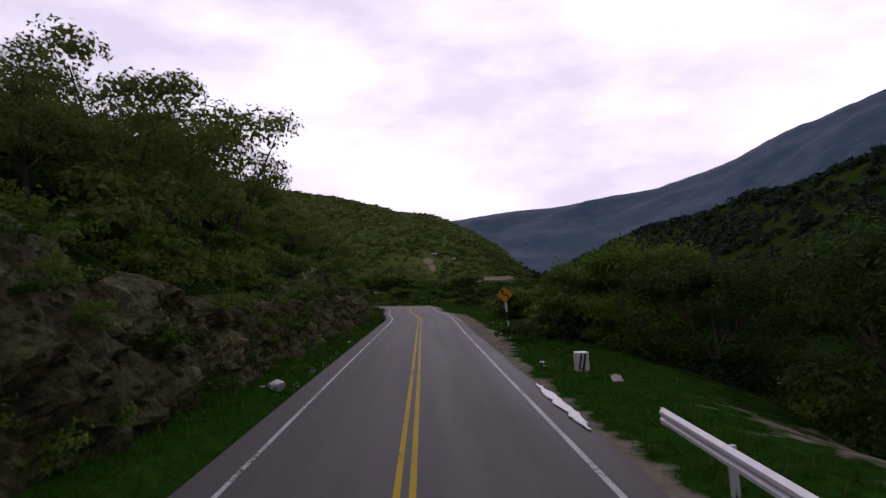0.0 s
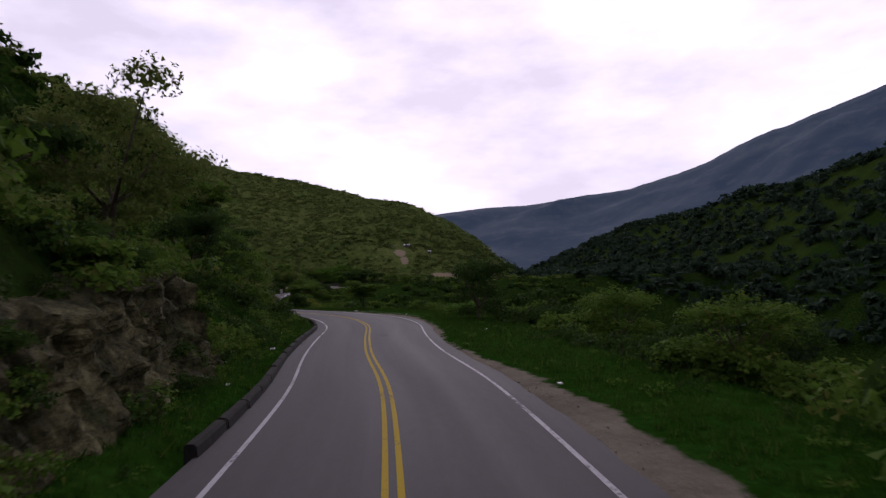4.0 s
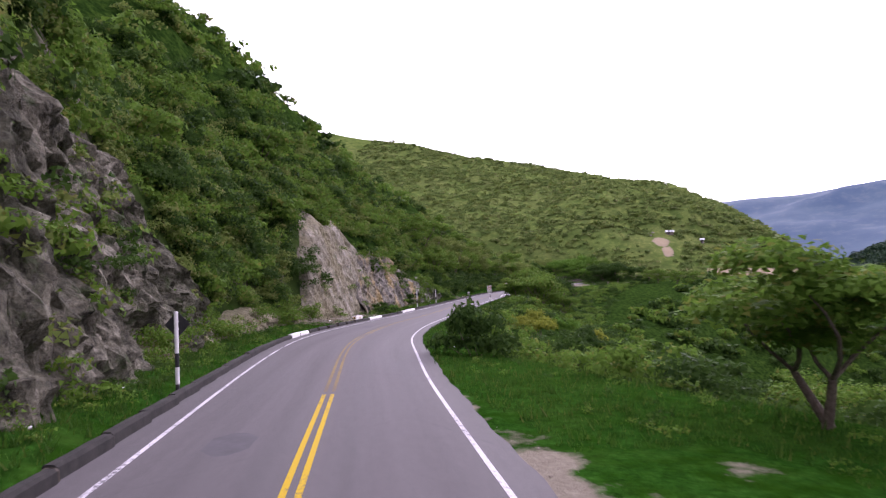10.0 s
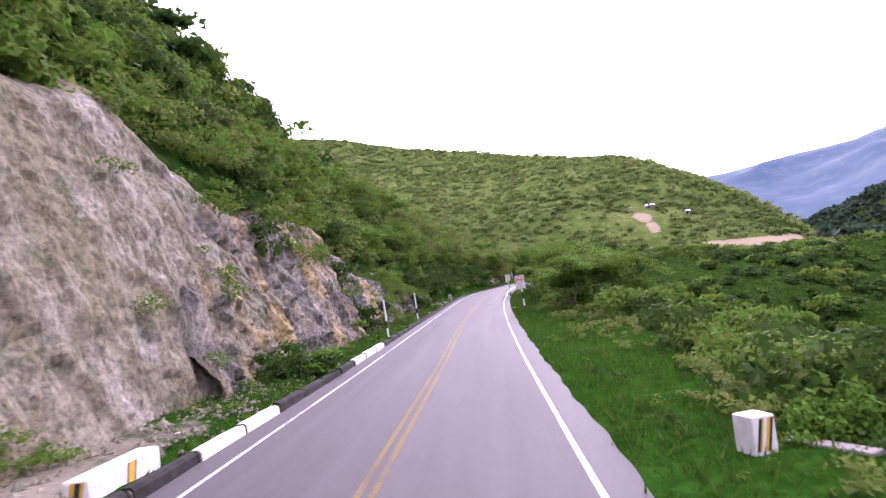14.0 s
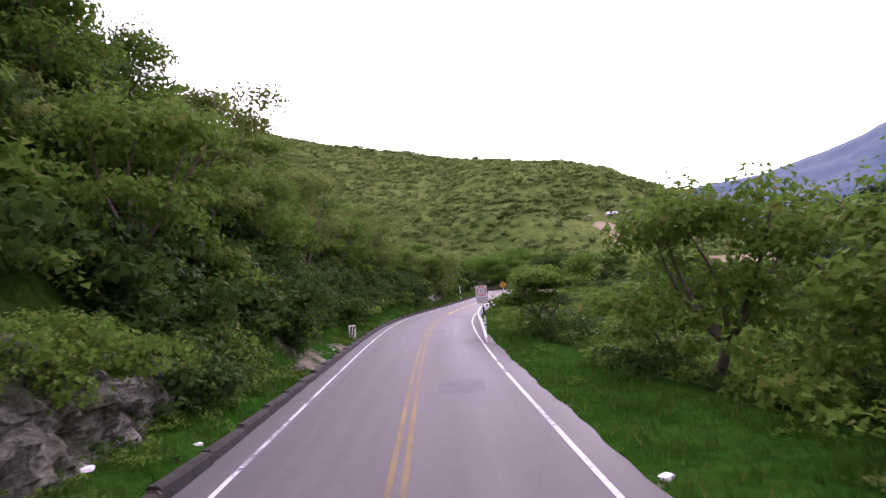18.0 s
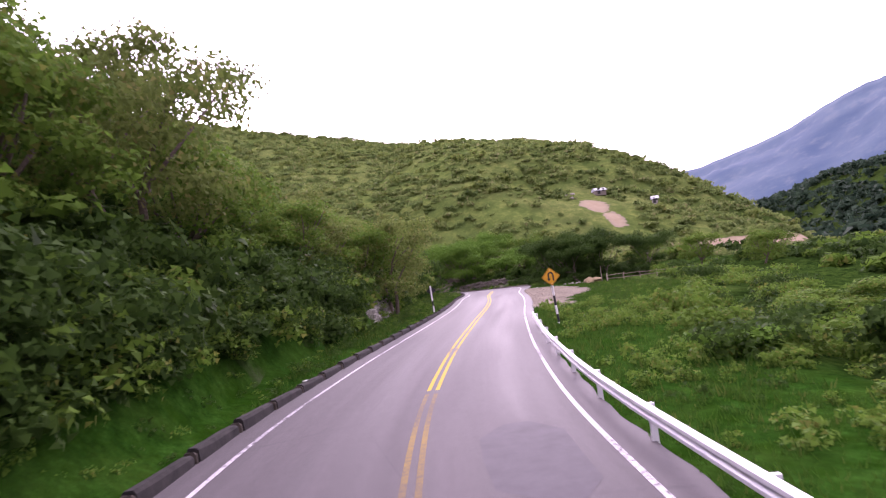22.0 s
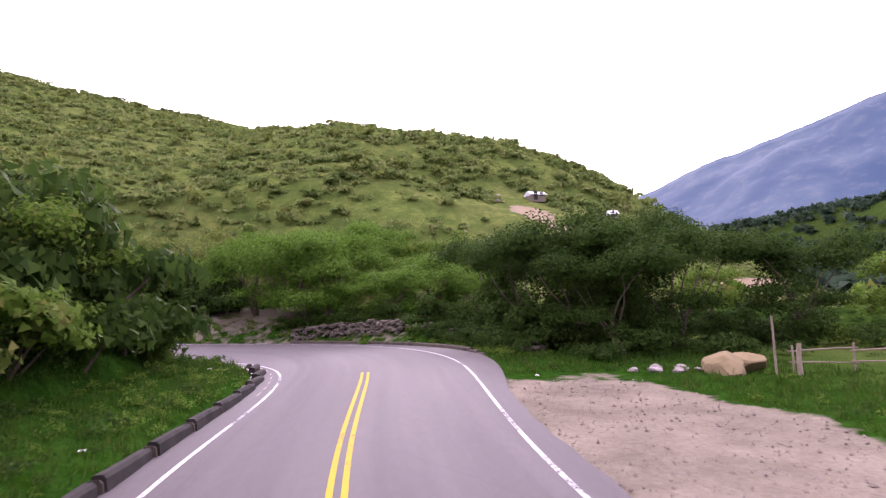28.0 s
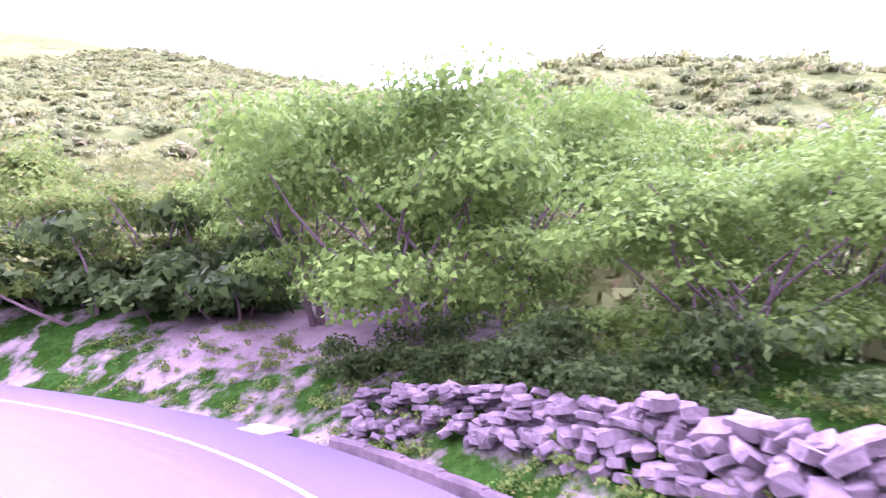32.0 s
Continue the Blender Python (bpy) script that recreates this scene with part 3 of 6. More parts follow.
    far, turn = np.hypot(dx, dy), np.degrees(np.arctan2(dx, dy))
    side = np.interp(turn, [-180, -60, 5, 15, 27, 42, 60, 120, 180], [0, 0, 0, 25, 72, 80, 95, 90, 0])
    dist = np.interp(turn, [5, 15, 27, 42, 60, 120], [1200, 900, 690, 520, 430, 400])
    other = np.where(side > 0, -70 + (side + 70) * np.minimum(np.clip((far - 0.42 * dist) / (0.58 * dist), 0, 1), np.clip(2.2 - far / dist, 0, 1)) + 7 * soft(x, y, 11, 160), -200)
    z = np.where(far > 160, np.maximum(z, other), z)
    under = (lat > -left - KERB - 0.1) & (lat < right + 0.6)
    z = np.where(under, base - np.where(bend, 0.45, 0.15), z)
    z = np.where((lat >= right + 0.6) & (lat < right + 0.75), base - np.where(bend, 0.35, 0.06), z)
    # bare earth
    lot = np.clip((ALONG[row] - ALONG[station(335)]) / 4, 0, 1) * np.clip((ALONG[station(384)] - ALONG[row]) / 8, 0, 1)
    lot *= (lat > 0) * np.clip(0.5 + (1.6 + 1.8 * np.clip((ALONG[row] - ALONG[station(333)]) / 5, 0, 1) + 4.1 * np.clip((ALONG[row] - ALONG[station(347)]) / 14, 0, 1) - 1.6 * np.clip((ALONG[row] - ALONG[station(364)]) / 14, 0, 1) + 0.7 * bump - edge) / 2.2, 0, 1)
    shoulder = np.clip(1 - edge / (0.5 + 1.5 * table(key, [(-60, 0.2), (25, 0.4), (36, 1.3), (68, 1.2), (90, 0.3), (118, 1.3), (145, 1.0), (155, 0.05), (320, 0.1)])), 0, 1) * (lat > 0) * table(key, [(-60, 0.75), (26, 0.8), (36, 1.2), (70, 1.15), (88, 0.75), (112, 0.8), (120, 1.1), (140, 1.0), (156, 0.3), (330, 0.4)])
    scree = np.clip(1 - np.abs(RY[row] - 193) / 12, 0, 1) * (lat < 0) * (on < 1.6) * (out > 0.6)
    scar = np.maximum(np.exp(-(((x - 12.5) / 4.6) ** 2 + ((y - 469) / 6) ** 2) ** 2), np.exp(-(((x - 15.0) / 3.0) ** 2 + ((y - 459) / 6) ** 2) ** 2))
    spoil = np.exp(-(((x - 9) / 3.2) ** 2 + ((y - 13) / 9) ** 2)) * 0.55
    road_cut = ((np.abs(z - 11.6) < 1.8) & (x > 31) & (x < 80) & (y > 425)) * 1.0
    ledge = np.exp(-(((x + 53) / 7) ** 2 + ((y - 341) / 5) ** 2) ** 2)
    worn = 0.5 * np.clip(1.6 - np.abs(key - 269) / 7, 0, 1) * (lat < 0) * np.clip((2.5 - out) / 1.2, 0, 1)
    dry = 0.40 * np.clip((key - 108) / 10, 0, 1) * np.clip((152 - key) / 8, 0, 1) * (lat > 0) * np.clip((9 - edge) / 4, 0, 1)
    track = np.exp(-(((x + 36) / 9) ** 2 + ((y - 420) / 5) ** 2)) * 0.9
    wooded = np.clip((np.abs(lat) - 16) / 14, 0, 1)
    # where plant shade is painted on the ground: uphill, downhill, far valley side
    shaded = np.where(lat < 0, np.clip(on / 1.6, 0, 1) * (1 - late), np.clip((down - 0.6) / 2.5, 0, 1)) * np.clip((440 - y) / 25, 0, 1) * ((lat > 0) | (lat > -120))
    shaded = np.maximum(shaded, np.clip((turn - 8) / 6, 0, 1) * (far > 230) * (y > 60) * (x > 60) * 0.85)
    hem = 0.46 * np.clip((ALONG[row] - ALONG[station(393)]) / 8, 0, 1) * (lat > 0) * np.clip(5.5 - edge, 0, 1)
    bare = np.maximum.reduce([hem, dry, worn, lot, shoulder, scree, scar, road_cut, ledge, track, spoil])
    return z, bare, row, lat, (wooded, shaded, np.maximum(scar, road_cut))


def grade(stops):
    """Coordinates along one axis from (position, step) stops."""
    out = [stops[0][0]]
    for (a, sa), (b, sb) in zip(stops, stops[1:]):
        while out[-1] < b:
            f = (out[-1] - a) / (b - a)
            out.append(out[-1] + sa + (sb - sa) * f)
    return np.array(out)


def mesh_of(name, verts, faces, material, smooth=False):
    me = bpy.data.meshes.new(name)
    me.from_pydata([tuple(v) for v in verts], [], faces)
    me.materials.append(material)
    if smooth:
        me.polygons.foreach_set("use_smooth", [True] * len(me.polygons))
    me.update()
    return me


def quads_mesh(name, verts, material, per=4):
    """A mesh of loose polygons with per corners each, from an (n, 3) array."""
    n = len(verts) // per
    me = bpy.data.meshes.new(name)
    me.vertices.add(len(verts))
    me.vertices.foreach_set("co", np.asarray(verts, np.float32).ravel())
    me.loops.add(len(verts))
    me.loops.foreach_set("vertex_index", np.arange(len(verts), dtype=np.int32))
    me.polygons.add(n)
    me.polygons.foreach_set("loop_start", np.arange(0, len(verts), per, dtype=np.int32))
    me.materials.append(material)
    me.update(calc_edges=True)
    return me


def part(name, bm, material, parent=None, label="", at=None, bevel=0.0):
    """Links a bmesh as one mesh object under a thing or a part."""
    if bevel:
        bmesh.ops.bevel(bm, geom=bm.edges[:], offset=bevel, segments=2, affect="EDGES", profile=0.6)
    me = bpy.data.meshes.new(name)
    bm.to_mesh(me)
    bm.free()
    me.materials.append(material)
    ob = new(name, me)
    if parent:
        ob.parent = parent
    if at is not None:
        ob.matrix_basis = at
    if label:
        ob["label"] = label
    return ob


def box(sx, sy, sz, cx=0.0, cy=0.0, cz=0.0):
    bm = bmesh.new()
    bmesh.ops.create_cube(bm, size=1)
    bmesh.ops.scale(bm, vec=(sx, sy, sz), verts=bm.verts)
    bmesh.ops.translate(bm, vec=(cx, cy, cz), verts=bm.verts)
    return bm


def tube(r0, r1, z0, z1, sides=10, cx=0.0, cy=0.0):
    bm = bmesh.new()
    bmesh.ops.create_cone(bm, cap_ends=True, segments=sides, radius1=r0, radius2=r1, depth=z1 - z0)
    bmesh.ops.translate(bm, vec=(cx, cy, (z0 + z1) / 2), verts=bm.verts)
    return bm


def empty(name, m, label, category, group=""):
    ob = new(name)
    ob.matrix_basis = m
    return tagged(ob, label, category, group)


# ---- the ground, one sheet to the horizon ----
GX = grade([(-3600, 260), (-420, 30), (-150, 6), (-62, 1.0), (-56, 0.65), (14, 0.75), (30, 1.4), (120, 6), (420, 24), (3600, 260)])
GY = grade([(-1500, 200), (-120, 12), (-30, 1.4), (-10, 1.0), (430, 1.0), (500, 1.8), (640, 6), (1000, 40), (4500, 300)])
gx, gy = np.meshgrid(GX, GY)
gz, gbare, _, _, (gwood, gshade, gclay) = land(gx.ravel(), gy.ravel())
nx, ny = len(GX), len(GY)
idx = np.arange(nx * ny).reshape(ny, nx)
gfaces = np.stack([idx[:-1, :-1], idx[:-1, 1:], idx[1:, 1:], idx[1:, :-1]], -1).reshape(-1, 4)
me = bpy.data.meshes.new("ground")
me.vertices.add(nx * ny)
me.vertices.foreach_set("co", np.c_[gx.ravel(), gy.ravel(), gz].astype(np.float32).ravel())
me.loops.add(gfaces.size)
me.loops.foreach_set("vertex_index", gfaces.ravel().astype(np.int32))
me.polygons.add(len(gfaces))
me.polygons.foreach_set("loop_start", np.arange(0, gfaces.size, 4, dtype=np.int32))
me.polygons.foreach_set("use_smooth", np.ones(len(gfaces), bool))
me.attributes.new("bare", "FLOAT", "POINT").data.foreach_set("value", gbare.astype(np.float32))
me.attributes.new("wooded", "FLOAT", "POINT").data.foreach_set("value", gwood.astype(np.float32))
me.attributes.new("painted_shade", "FLOAT", "POINT").data.foreach_set("value", gshade.astype(np.float32))
me.attributes.new("clay", "FLOAT", "POINT").data.foreach_set("value", gclay.astype(np.float32))
me.materials.append(GROUND)
me.update(calc_edges=True)
tagged(new("ground", me), "grassy valley slopes with bare earth beside the road", "ground", kind="structure")


def ground_at(x, y):
    return float(land([x], [y])[0][0])


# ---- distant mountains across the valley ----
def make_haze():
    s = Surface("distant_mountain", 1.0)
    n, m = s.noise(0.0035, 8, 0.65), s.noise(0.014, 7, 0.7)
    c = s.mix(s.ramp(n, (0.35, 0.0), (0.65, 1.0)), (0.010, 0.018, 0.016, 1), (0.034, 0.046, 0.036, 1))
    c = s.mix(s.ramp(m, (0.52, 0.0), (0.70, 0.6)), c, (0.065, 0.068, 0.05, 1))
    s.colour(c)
    # faint blue glow stands for the haze over the far range
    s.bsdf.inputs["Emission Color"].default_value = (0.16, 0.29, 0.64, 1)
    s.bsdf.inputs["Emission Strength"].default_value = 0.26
    return s.mat


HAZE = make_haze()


def mountain(turns, seed, centre=(0, 200), floor=-75.0, base=0.5):
    """A far range: (bearing, distance, height) along its crest, in degrees and metres."""
    bearing = np.arange(turns[0][0], turns[-1][0] + 0.01, 0.35)
    dist = np.interp(bearing, [t[0] for t in turns], [t[1] for t in turns])
    high = np.interp(bearing, [t[0] for t in turns], [t[2] for t in turns])
    steps = np.linspace(base, 1.25, 40)
    b, f = np.meshgrid(np.radians(bearing), steps)
    d = dist[None] * f
    x, y = centre[0] + d * np.sin(b), centre[1] + d * np.cos(b)
    grow = np.clip((f - base) / (1 - base), 0, 1) ** 1.15
    z = floor + (high[None] - floor) * np.where(f <= 1, grow, 1 - (f - 1) * 1.4)
    z += soft(x.ravel(), y.ravel(), seed, 900, 6).reshape(x.shape) * 0.09 * (high[None] - floor) * np.clip(grow * 1.2, 0, 1) * np.where(np.abs(f - 1) < 0.02, 0.3, 1)
    h, w = x.shape
    i = np.arange(h * w).reshape(h, w)
    faces = np.stack([i[:-1, :-1], i[:-1, 1:], i[1:, 1:], i[1:, :-1]], -1).reshape(-1, 4).tolist()
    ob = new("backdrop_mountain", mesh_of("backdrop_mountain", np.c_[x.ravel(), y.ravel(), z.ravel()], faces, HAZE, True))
    return tagged(ob, "hazy blue wooded mountain across the valley", "mountain", kind="structure")


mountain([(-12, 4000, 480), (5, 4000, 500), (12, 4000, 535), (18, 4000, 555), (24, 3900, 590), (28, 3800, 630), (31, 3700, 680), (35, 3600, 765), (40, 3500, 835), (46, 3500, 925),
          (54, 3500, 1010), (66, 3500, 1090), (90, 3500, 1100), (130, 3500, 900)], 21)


# ---- the road ----
def ribbon(name, lo, hi, material, lift, first, last, thick=0.0, step=2):
    """A strip along the road between the laterals lo(i) and hi(i)."""
    rows = list(range(first, last + 1, step))
    verts, faces = [], []
    for i in rows:
        a, b = beside(i, lo(i), lift), beside(i, hi(i), lift)
        verts += [a, b] + ([a - Vector((0, 0, thick)), b - Vector((0, 0, thick))] if thick else [])
    k = 4 if thick else 2
    for n in range(len(rows) - 1):
        p, q = n * k, (n + 1) * k
        faces.append((p, p + 1, q + 1, q))
        if thick:
            faces += [(p + 2, p, q, q + 2), (p + 1, p + 3, q + 3, q + 1)]
    return new(name, mesh_of(name, verts, faces, material))


LAST = len(ROAD) - 2
wave = [0.035 * math.sin(0.4 * k) + 0.03 * math.sin(1.3 * k + 1) for k in range(len(ROAD))]
road = ribbon("road", lambda i: -ROAD[i, 3] - KERB, lambda i: ROAD[i, 4] + 0.7 + wave[i], ASPHALT, 0.0, 0, LAST, 0.3, 1)
road.data.attributes.new("lateral", "FLOAT", "POINT").data.foreach_set("value", [v for i in range(LAST + 1) for v in (-ROAD[i, 3] - KERB, ROAD[i, 4] + 0.7) * 2])
road.data.attributes.new("along", "FLOAT", "POINT").data.foreach_set("value", [ALONG[i] for i in range(LAST + 1) for _ in range(4)])
tagged(road, "grey worn asphalt mountain road", "road", kind="structure")


def patch(y, lateral, w, length, seed):
    """A darker mend in the asphalt."""
    rng, i = random.Random(seed), station(y)
    bm = bmesh.new()
    for k in range(10):
        a = 6.2832 * k / 10
        r = 1 / max(abs(math.cos(a)), abs(math.sin(a))) * rng.uniform(0.93, 1.03)
        j = min(LAST, max(0, i + int(round(math.sin(a) * r * length))))
        bm.verts.new(beside(j, lateral + math.cos(a) * r * w / 2, 0.0045))
    bm.faces.new(bm.verts)
    bmesh.ops.recalc_face_normals(bm, faces=bm.faces)
    if bm.faces[:][0].normal.z < 0:
        bmesh.ops.reverse_faces(bm, faces=bm.faces[:])
    ob = part("asphalt_patch", bm, PATCH)
    tagged(ob, "darker mended patch in the asphalt", "asphalt patch", kind="structure")


for n, (y, lat, w, length) in enumerate(((139, -1.9, 1.1, 2.6), (146.5, -1.7, 1.0, 2.0), (186, -1.5, 0.9, 2.2), (256, 1.6, 1.6, 3.0), (282, 0.6, 1.5, 2.2), (299, 2.1, 1.7, 4.6), (94, 1.0, 0.7, 1.6), (120, 0.8, 0.5, 1.5))):
    patch(y, lat, w, length, n)


def marking(name, lateral, width, material, y0, y1, label):
    a = 0 if y0 is None else station(y0)
    b = LAST if y1 is None else station(y1)
    ob = ribbon(name, lambda i: lateral(i) - width / 2, lambda i: lateral(i) + width / 2, material, 0.006, a, b)
    return tagged(ob, label, "road marking", kind="structure")


marking("edge_line", lambda i: -ROAD[i, 3], 0.115, LINE_WHITE, None, None, "white edge line along the uphill side")
marking("edge_line", lambda i: ROAD[i, 4], 0.115, LINE_WHITE, None, None, "white edge line along the valley side")
for side in (-0.13, 0.13):
    marking("centre_line", lambda i: side, 0.12, LINE_YELLOW, None, 152, "one of two solid yellow centre lines")
    marking("centre_line", lambda i: side, 0.12, LINE_FADED, 152.5, 306, "faded yellow centre line, worn through")
    marking("centre_line", lambda i: side, 0.12, LINE_YELLOW, 306.5, 384.5, "one of two solid yellow centre lines")


# ---- kerb of concrete blocks on the uphill side, and round the outside of the hairpin ----
def kerb_mesh(name, material, length=2.36, seed=0):
    rng = random.Random(seed)
    bm = bmesh.new()
    ring = [(0.0, -0.2), (0.04, 0.21), (0.10, 0.27), (0.26, 0.27), (0.30, 0.24), (0.30, -0.2)]
    ends = []
    for y in (-length / 2, -length / 6, length / 6, length / 2):
        j = rng.uniform(-0.012, 0.012)
        ends.append([bm.verts.new((-x + j, y, z + rng.uniform(-0.012, 0.012))) for x, z in ring])
    for a, b in zip(ends, ends[1:]):
        for k in range(len(ring)):
            n = (k + 1) % len(ring)
            bm.faces.new((a[k], b[k], b[n], a[n]))
    bm.faces.new(ends[0])
    bm.faces.new(ends[-1][::-1])
    bmesh.ops.recalc_face_normals(bm, faces=bm.faces)
    me = bpy.data.meshes.new(name)
    bm.to_mesh(me)
    bm.free()
    me.materials.append(material)
    return me


kerb = tagged(new("kerb"), "low kerb of weathered concrete blocks beside the road", "kerb", kind="structure")
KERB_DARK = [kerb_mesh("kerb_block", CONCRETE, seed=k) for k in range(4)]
KERB_WHITE = [kerb_mesh("kerb_block", WHITE_PAINT, seed=k) for k in range(2)]
JOINT = kerb_mesh("joint", KERB_OLD, 0.055, 9)
KERB_SHORT = [kerb_mesh("kerb_block", KERB_OLD, 1.34, seed=k) for k in range(3)]


def lay(me, i, lateral, turn=0.0, dz=0.0):
    ob = new("kerb_block", me)
    ob.parent = kerb
    p = beside(i, lateral, dz)
    ob.matrix_basis = pose(p.x, p.y, p.z, 0, 0, heading(i) + turn)


for n, i in enumerate(range(station(68), station(389), 5)):
    painted = 174.6 < RY[i] < 179.4 or 196.4 < RY[i] < 201.6 or 210.9 < RY[i] < 213.4 or 214.6 < RY[i] < 218.6
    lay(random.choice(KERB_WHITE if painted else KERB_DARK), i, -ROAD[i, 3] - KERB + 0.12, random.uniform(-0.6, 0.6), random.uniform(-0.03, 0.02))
    j = min(i + 2, LAST)
    p = (beside(j, -ROAD[j, 3] - KERB + 0.12, -0.02) + beside(j + 1, -ROAD[j + 1, 3] - KERB + 0.12, -0.02)) / 2
    ob = new("joint", JOINT)
    ob.parent = kerb
    ob.matrix_basis = pose(*p, 0, 0, heading(j))
for n, i in enumerate(range(station(388.5), station(402) + 62, 2)):
    if n < 21:
        p = beside(i, ROAD[i, 4] + 2.15, -0.08 - 0.09 * max(0, 3 - n))
        ob = new("kerb_block", random.choice(KERB_SHORT))
        ob.parent = kerb
        ob.matrix_basis = pose(p.x, p.y, p.z, 0, 0, heading(i) + 180)
outer = ribbon("pavement", lambda i: ROAD[i, 4] + 0.5, lambda i: ROAD[i, 4] + 0.75 + 1.35 * min(1.0, (i - station(377)) / 24), ASPHALT, -0.02, station(377), LAST - 10, 0.2, 1)
tagged(outer, "dirty asphalt strip along the outer kerb", "pavement", kind="structure")


# concrete gutter slabs round the inside of the hairpin
gutter = tagged(new("gutter"), "shallow pale concrete gutter inside the bend", "gutter", kind="structure")
for i in range(station(379), station(402) + 34, 3):
    bm = bmesh.new()
    for k in (0, 3):
        j = i + (k if k == 0 else 2.85)
        q = min(int(j), LAST)
        for lat, dz in ((-0.36, 0.012), (-0.80, -0.06), (-1.25, 0.10), (-1.30, -0.25), (-0.36, -0.25)):
            bm.verts.new(beside(q, -ROAD[q, 3] + lat, dz) + Vector((*TANGENT[q], 0)) * (j - q) * 0.5)
    bm.verts.ensure_lookup_table()
    for k in range(5):
        n = (k + 1) % 5
        bm.faces.new([bm.verts[v] for v in (k, n, 5 + n, 5 + k)])
    bmesh.ops.recalc_face_normals(bm, faces=bm.faces)
    part("gutter_slab", bm, CONCRETE_PALE, gutter)


# ---- rock faces cut beside the road ----
FACES = []


def rock_face(y0, y1, height, material, label, lean=0.28, rough=0.7, seed=1, set_back=0.0):
    """A broken rock wall on the uphill side between two places, height(y) high."""
    a, b = station(y0), station(y1)
    cols = np.arange(a, b + 0.01, 0.41)
    verts, n_up = [], 44
    for c in cols:
        i = int(c)
        f = c - i
        p0 = beside(i, 0) * (1 - f) + beside(i + 1, 0) * f
        y = p0.y
        foot = -(ROAD[i, 3] + KERB + 0.3 + float(table(y, VERGE_L)) + set_back)
        fade = min(1.0, (c - a) / 6, (b - c) / 6)
        h = height(y) * (0.25 + 0.75 * max(fade, 0)) * (1 + 0.3 * noise.noise(Vector((c * 0.14, seed, 0))))
        for k in range(n_up + 1):
            v = k / n_up
            z = -1.0 + v * (h + 1.0)
            q = Vector((p0.x, p0.y, 0)) * 0.38
            big = noise.fractal(Vector((q.x, q.y, z * 0.3 + seed * 7)), 0.9, 2.0, 4)
            cell = noise.voronoi(Vector((q.x * 1.7, q.y * 1.7, z * 0.55 + seed)))[0]
            chip = noise.noise(Vector((p0.x * 1.9, p0.y * 1.9, z * 1.6 + seed))) + 0.6 * noise.noise(Vector((p0.x * 4.3, p0.y * 4.3, z * 3.7)))
            out = rough * (0.9 * big + 0.8 * (cell[1] - cell[0]) + 0.45 * chip + 0.12 * noise.noise(Vector((p0.x * 9.1, p0.y * 9.1, z * 7.3))) - 0.25)
            top = max(0.0, v - 0.86) / 0.14
            lat = foot - z * lean - top * top * 1.6 + out * (1 - 0.5 * top) + 0.35 * max(0, 0.12 - v) / 0.12
            verts.append((p0.x + SIDE[i, 0] * lat, p0.y + SIDE[i, 1] * lat, p0.z + z + 0.25 * rough * noise.noise(Vector((c * 0.5, z, seed + 3)))))
    m = n_up + 1
    faces = [(p * m + k, (p + 1) * m + k, (p + 1) * m + k + 1, p * m + k + 1) for p in range(len(cols) - 1) for k in range(n_up)]
    FACES.append(np.array(verts))
    ob = new("rock_face", mesh_of("rock_face", verts, faces, material))
    return tagged(ob, label, "rock face", kind="structure")


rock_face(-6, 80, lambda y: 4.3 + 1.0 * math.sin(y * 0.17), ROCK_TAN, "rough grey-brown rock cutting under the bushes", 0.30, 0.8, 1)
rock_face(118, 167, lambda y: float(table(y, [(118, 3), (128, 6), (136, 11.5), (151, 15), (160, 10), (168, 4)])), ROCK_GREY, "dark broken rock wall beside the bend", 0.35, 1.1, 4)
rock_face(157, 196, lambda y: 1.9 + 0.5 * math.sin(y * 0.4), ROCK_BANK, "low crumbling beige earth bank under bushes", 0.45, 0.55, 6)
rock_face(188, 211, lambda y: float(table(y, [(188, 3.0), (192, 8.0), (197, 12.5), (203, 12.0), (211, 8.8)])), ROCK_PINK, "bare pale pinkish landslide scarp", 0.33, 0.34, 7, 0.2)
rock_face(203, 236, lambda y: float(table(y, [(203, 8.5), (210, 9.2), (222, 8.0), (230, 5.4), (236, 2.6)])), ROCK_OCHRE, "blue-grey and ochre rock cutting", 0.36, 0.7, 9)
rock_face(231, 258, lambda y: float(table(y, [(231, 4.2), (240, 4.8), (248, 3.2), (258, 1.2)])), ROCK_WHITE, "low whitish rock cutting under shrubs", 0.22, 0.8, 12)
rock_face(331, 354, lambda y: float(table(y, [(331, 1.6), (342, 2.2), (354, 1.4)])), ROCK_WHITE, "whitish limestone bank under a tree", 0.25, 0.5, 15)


# ---- signs and posts ----
def disc(r0, r1, depth, sides=40):
    """A flat ring (or disc, r0 = 0) facing -y."""
    bm = bmesh.new()
    ringo = [(r1 * math.cos(6.2832 * k / sides), r1 * math.sin(6.2832 * k / sides)) for k in range(sides)]
    ringi = [(r0 * math.cos(6.2832 * k / sides), r0 * math.sin(6.2832 * k / sides)) for k in range(sides)]
    front = [bm.verts.new((x, -depth, z)) for x, z in ringo]
    back = [bm.verts.new((x, 0, z)) for x, z in ringo]
    if r0:
        fi = [bm.verts.new((x, -depth, z)) for x, z in ringi]
        for k in range(sides):
            n = (k + 1) % sides
            bm.faces.new((front[k], front[n], fi[n], fi[k]))
    else:
        bm.faces.new(front)
    for k in range(sides):
        n = (k + 1) % sides
        bm.faces.new((back[k], back[n], front[n], front[k]))
    bmesh.ops.recalc_face_normals(bm, faces=bm.faces)
    return bm


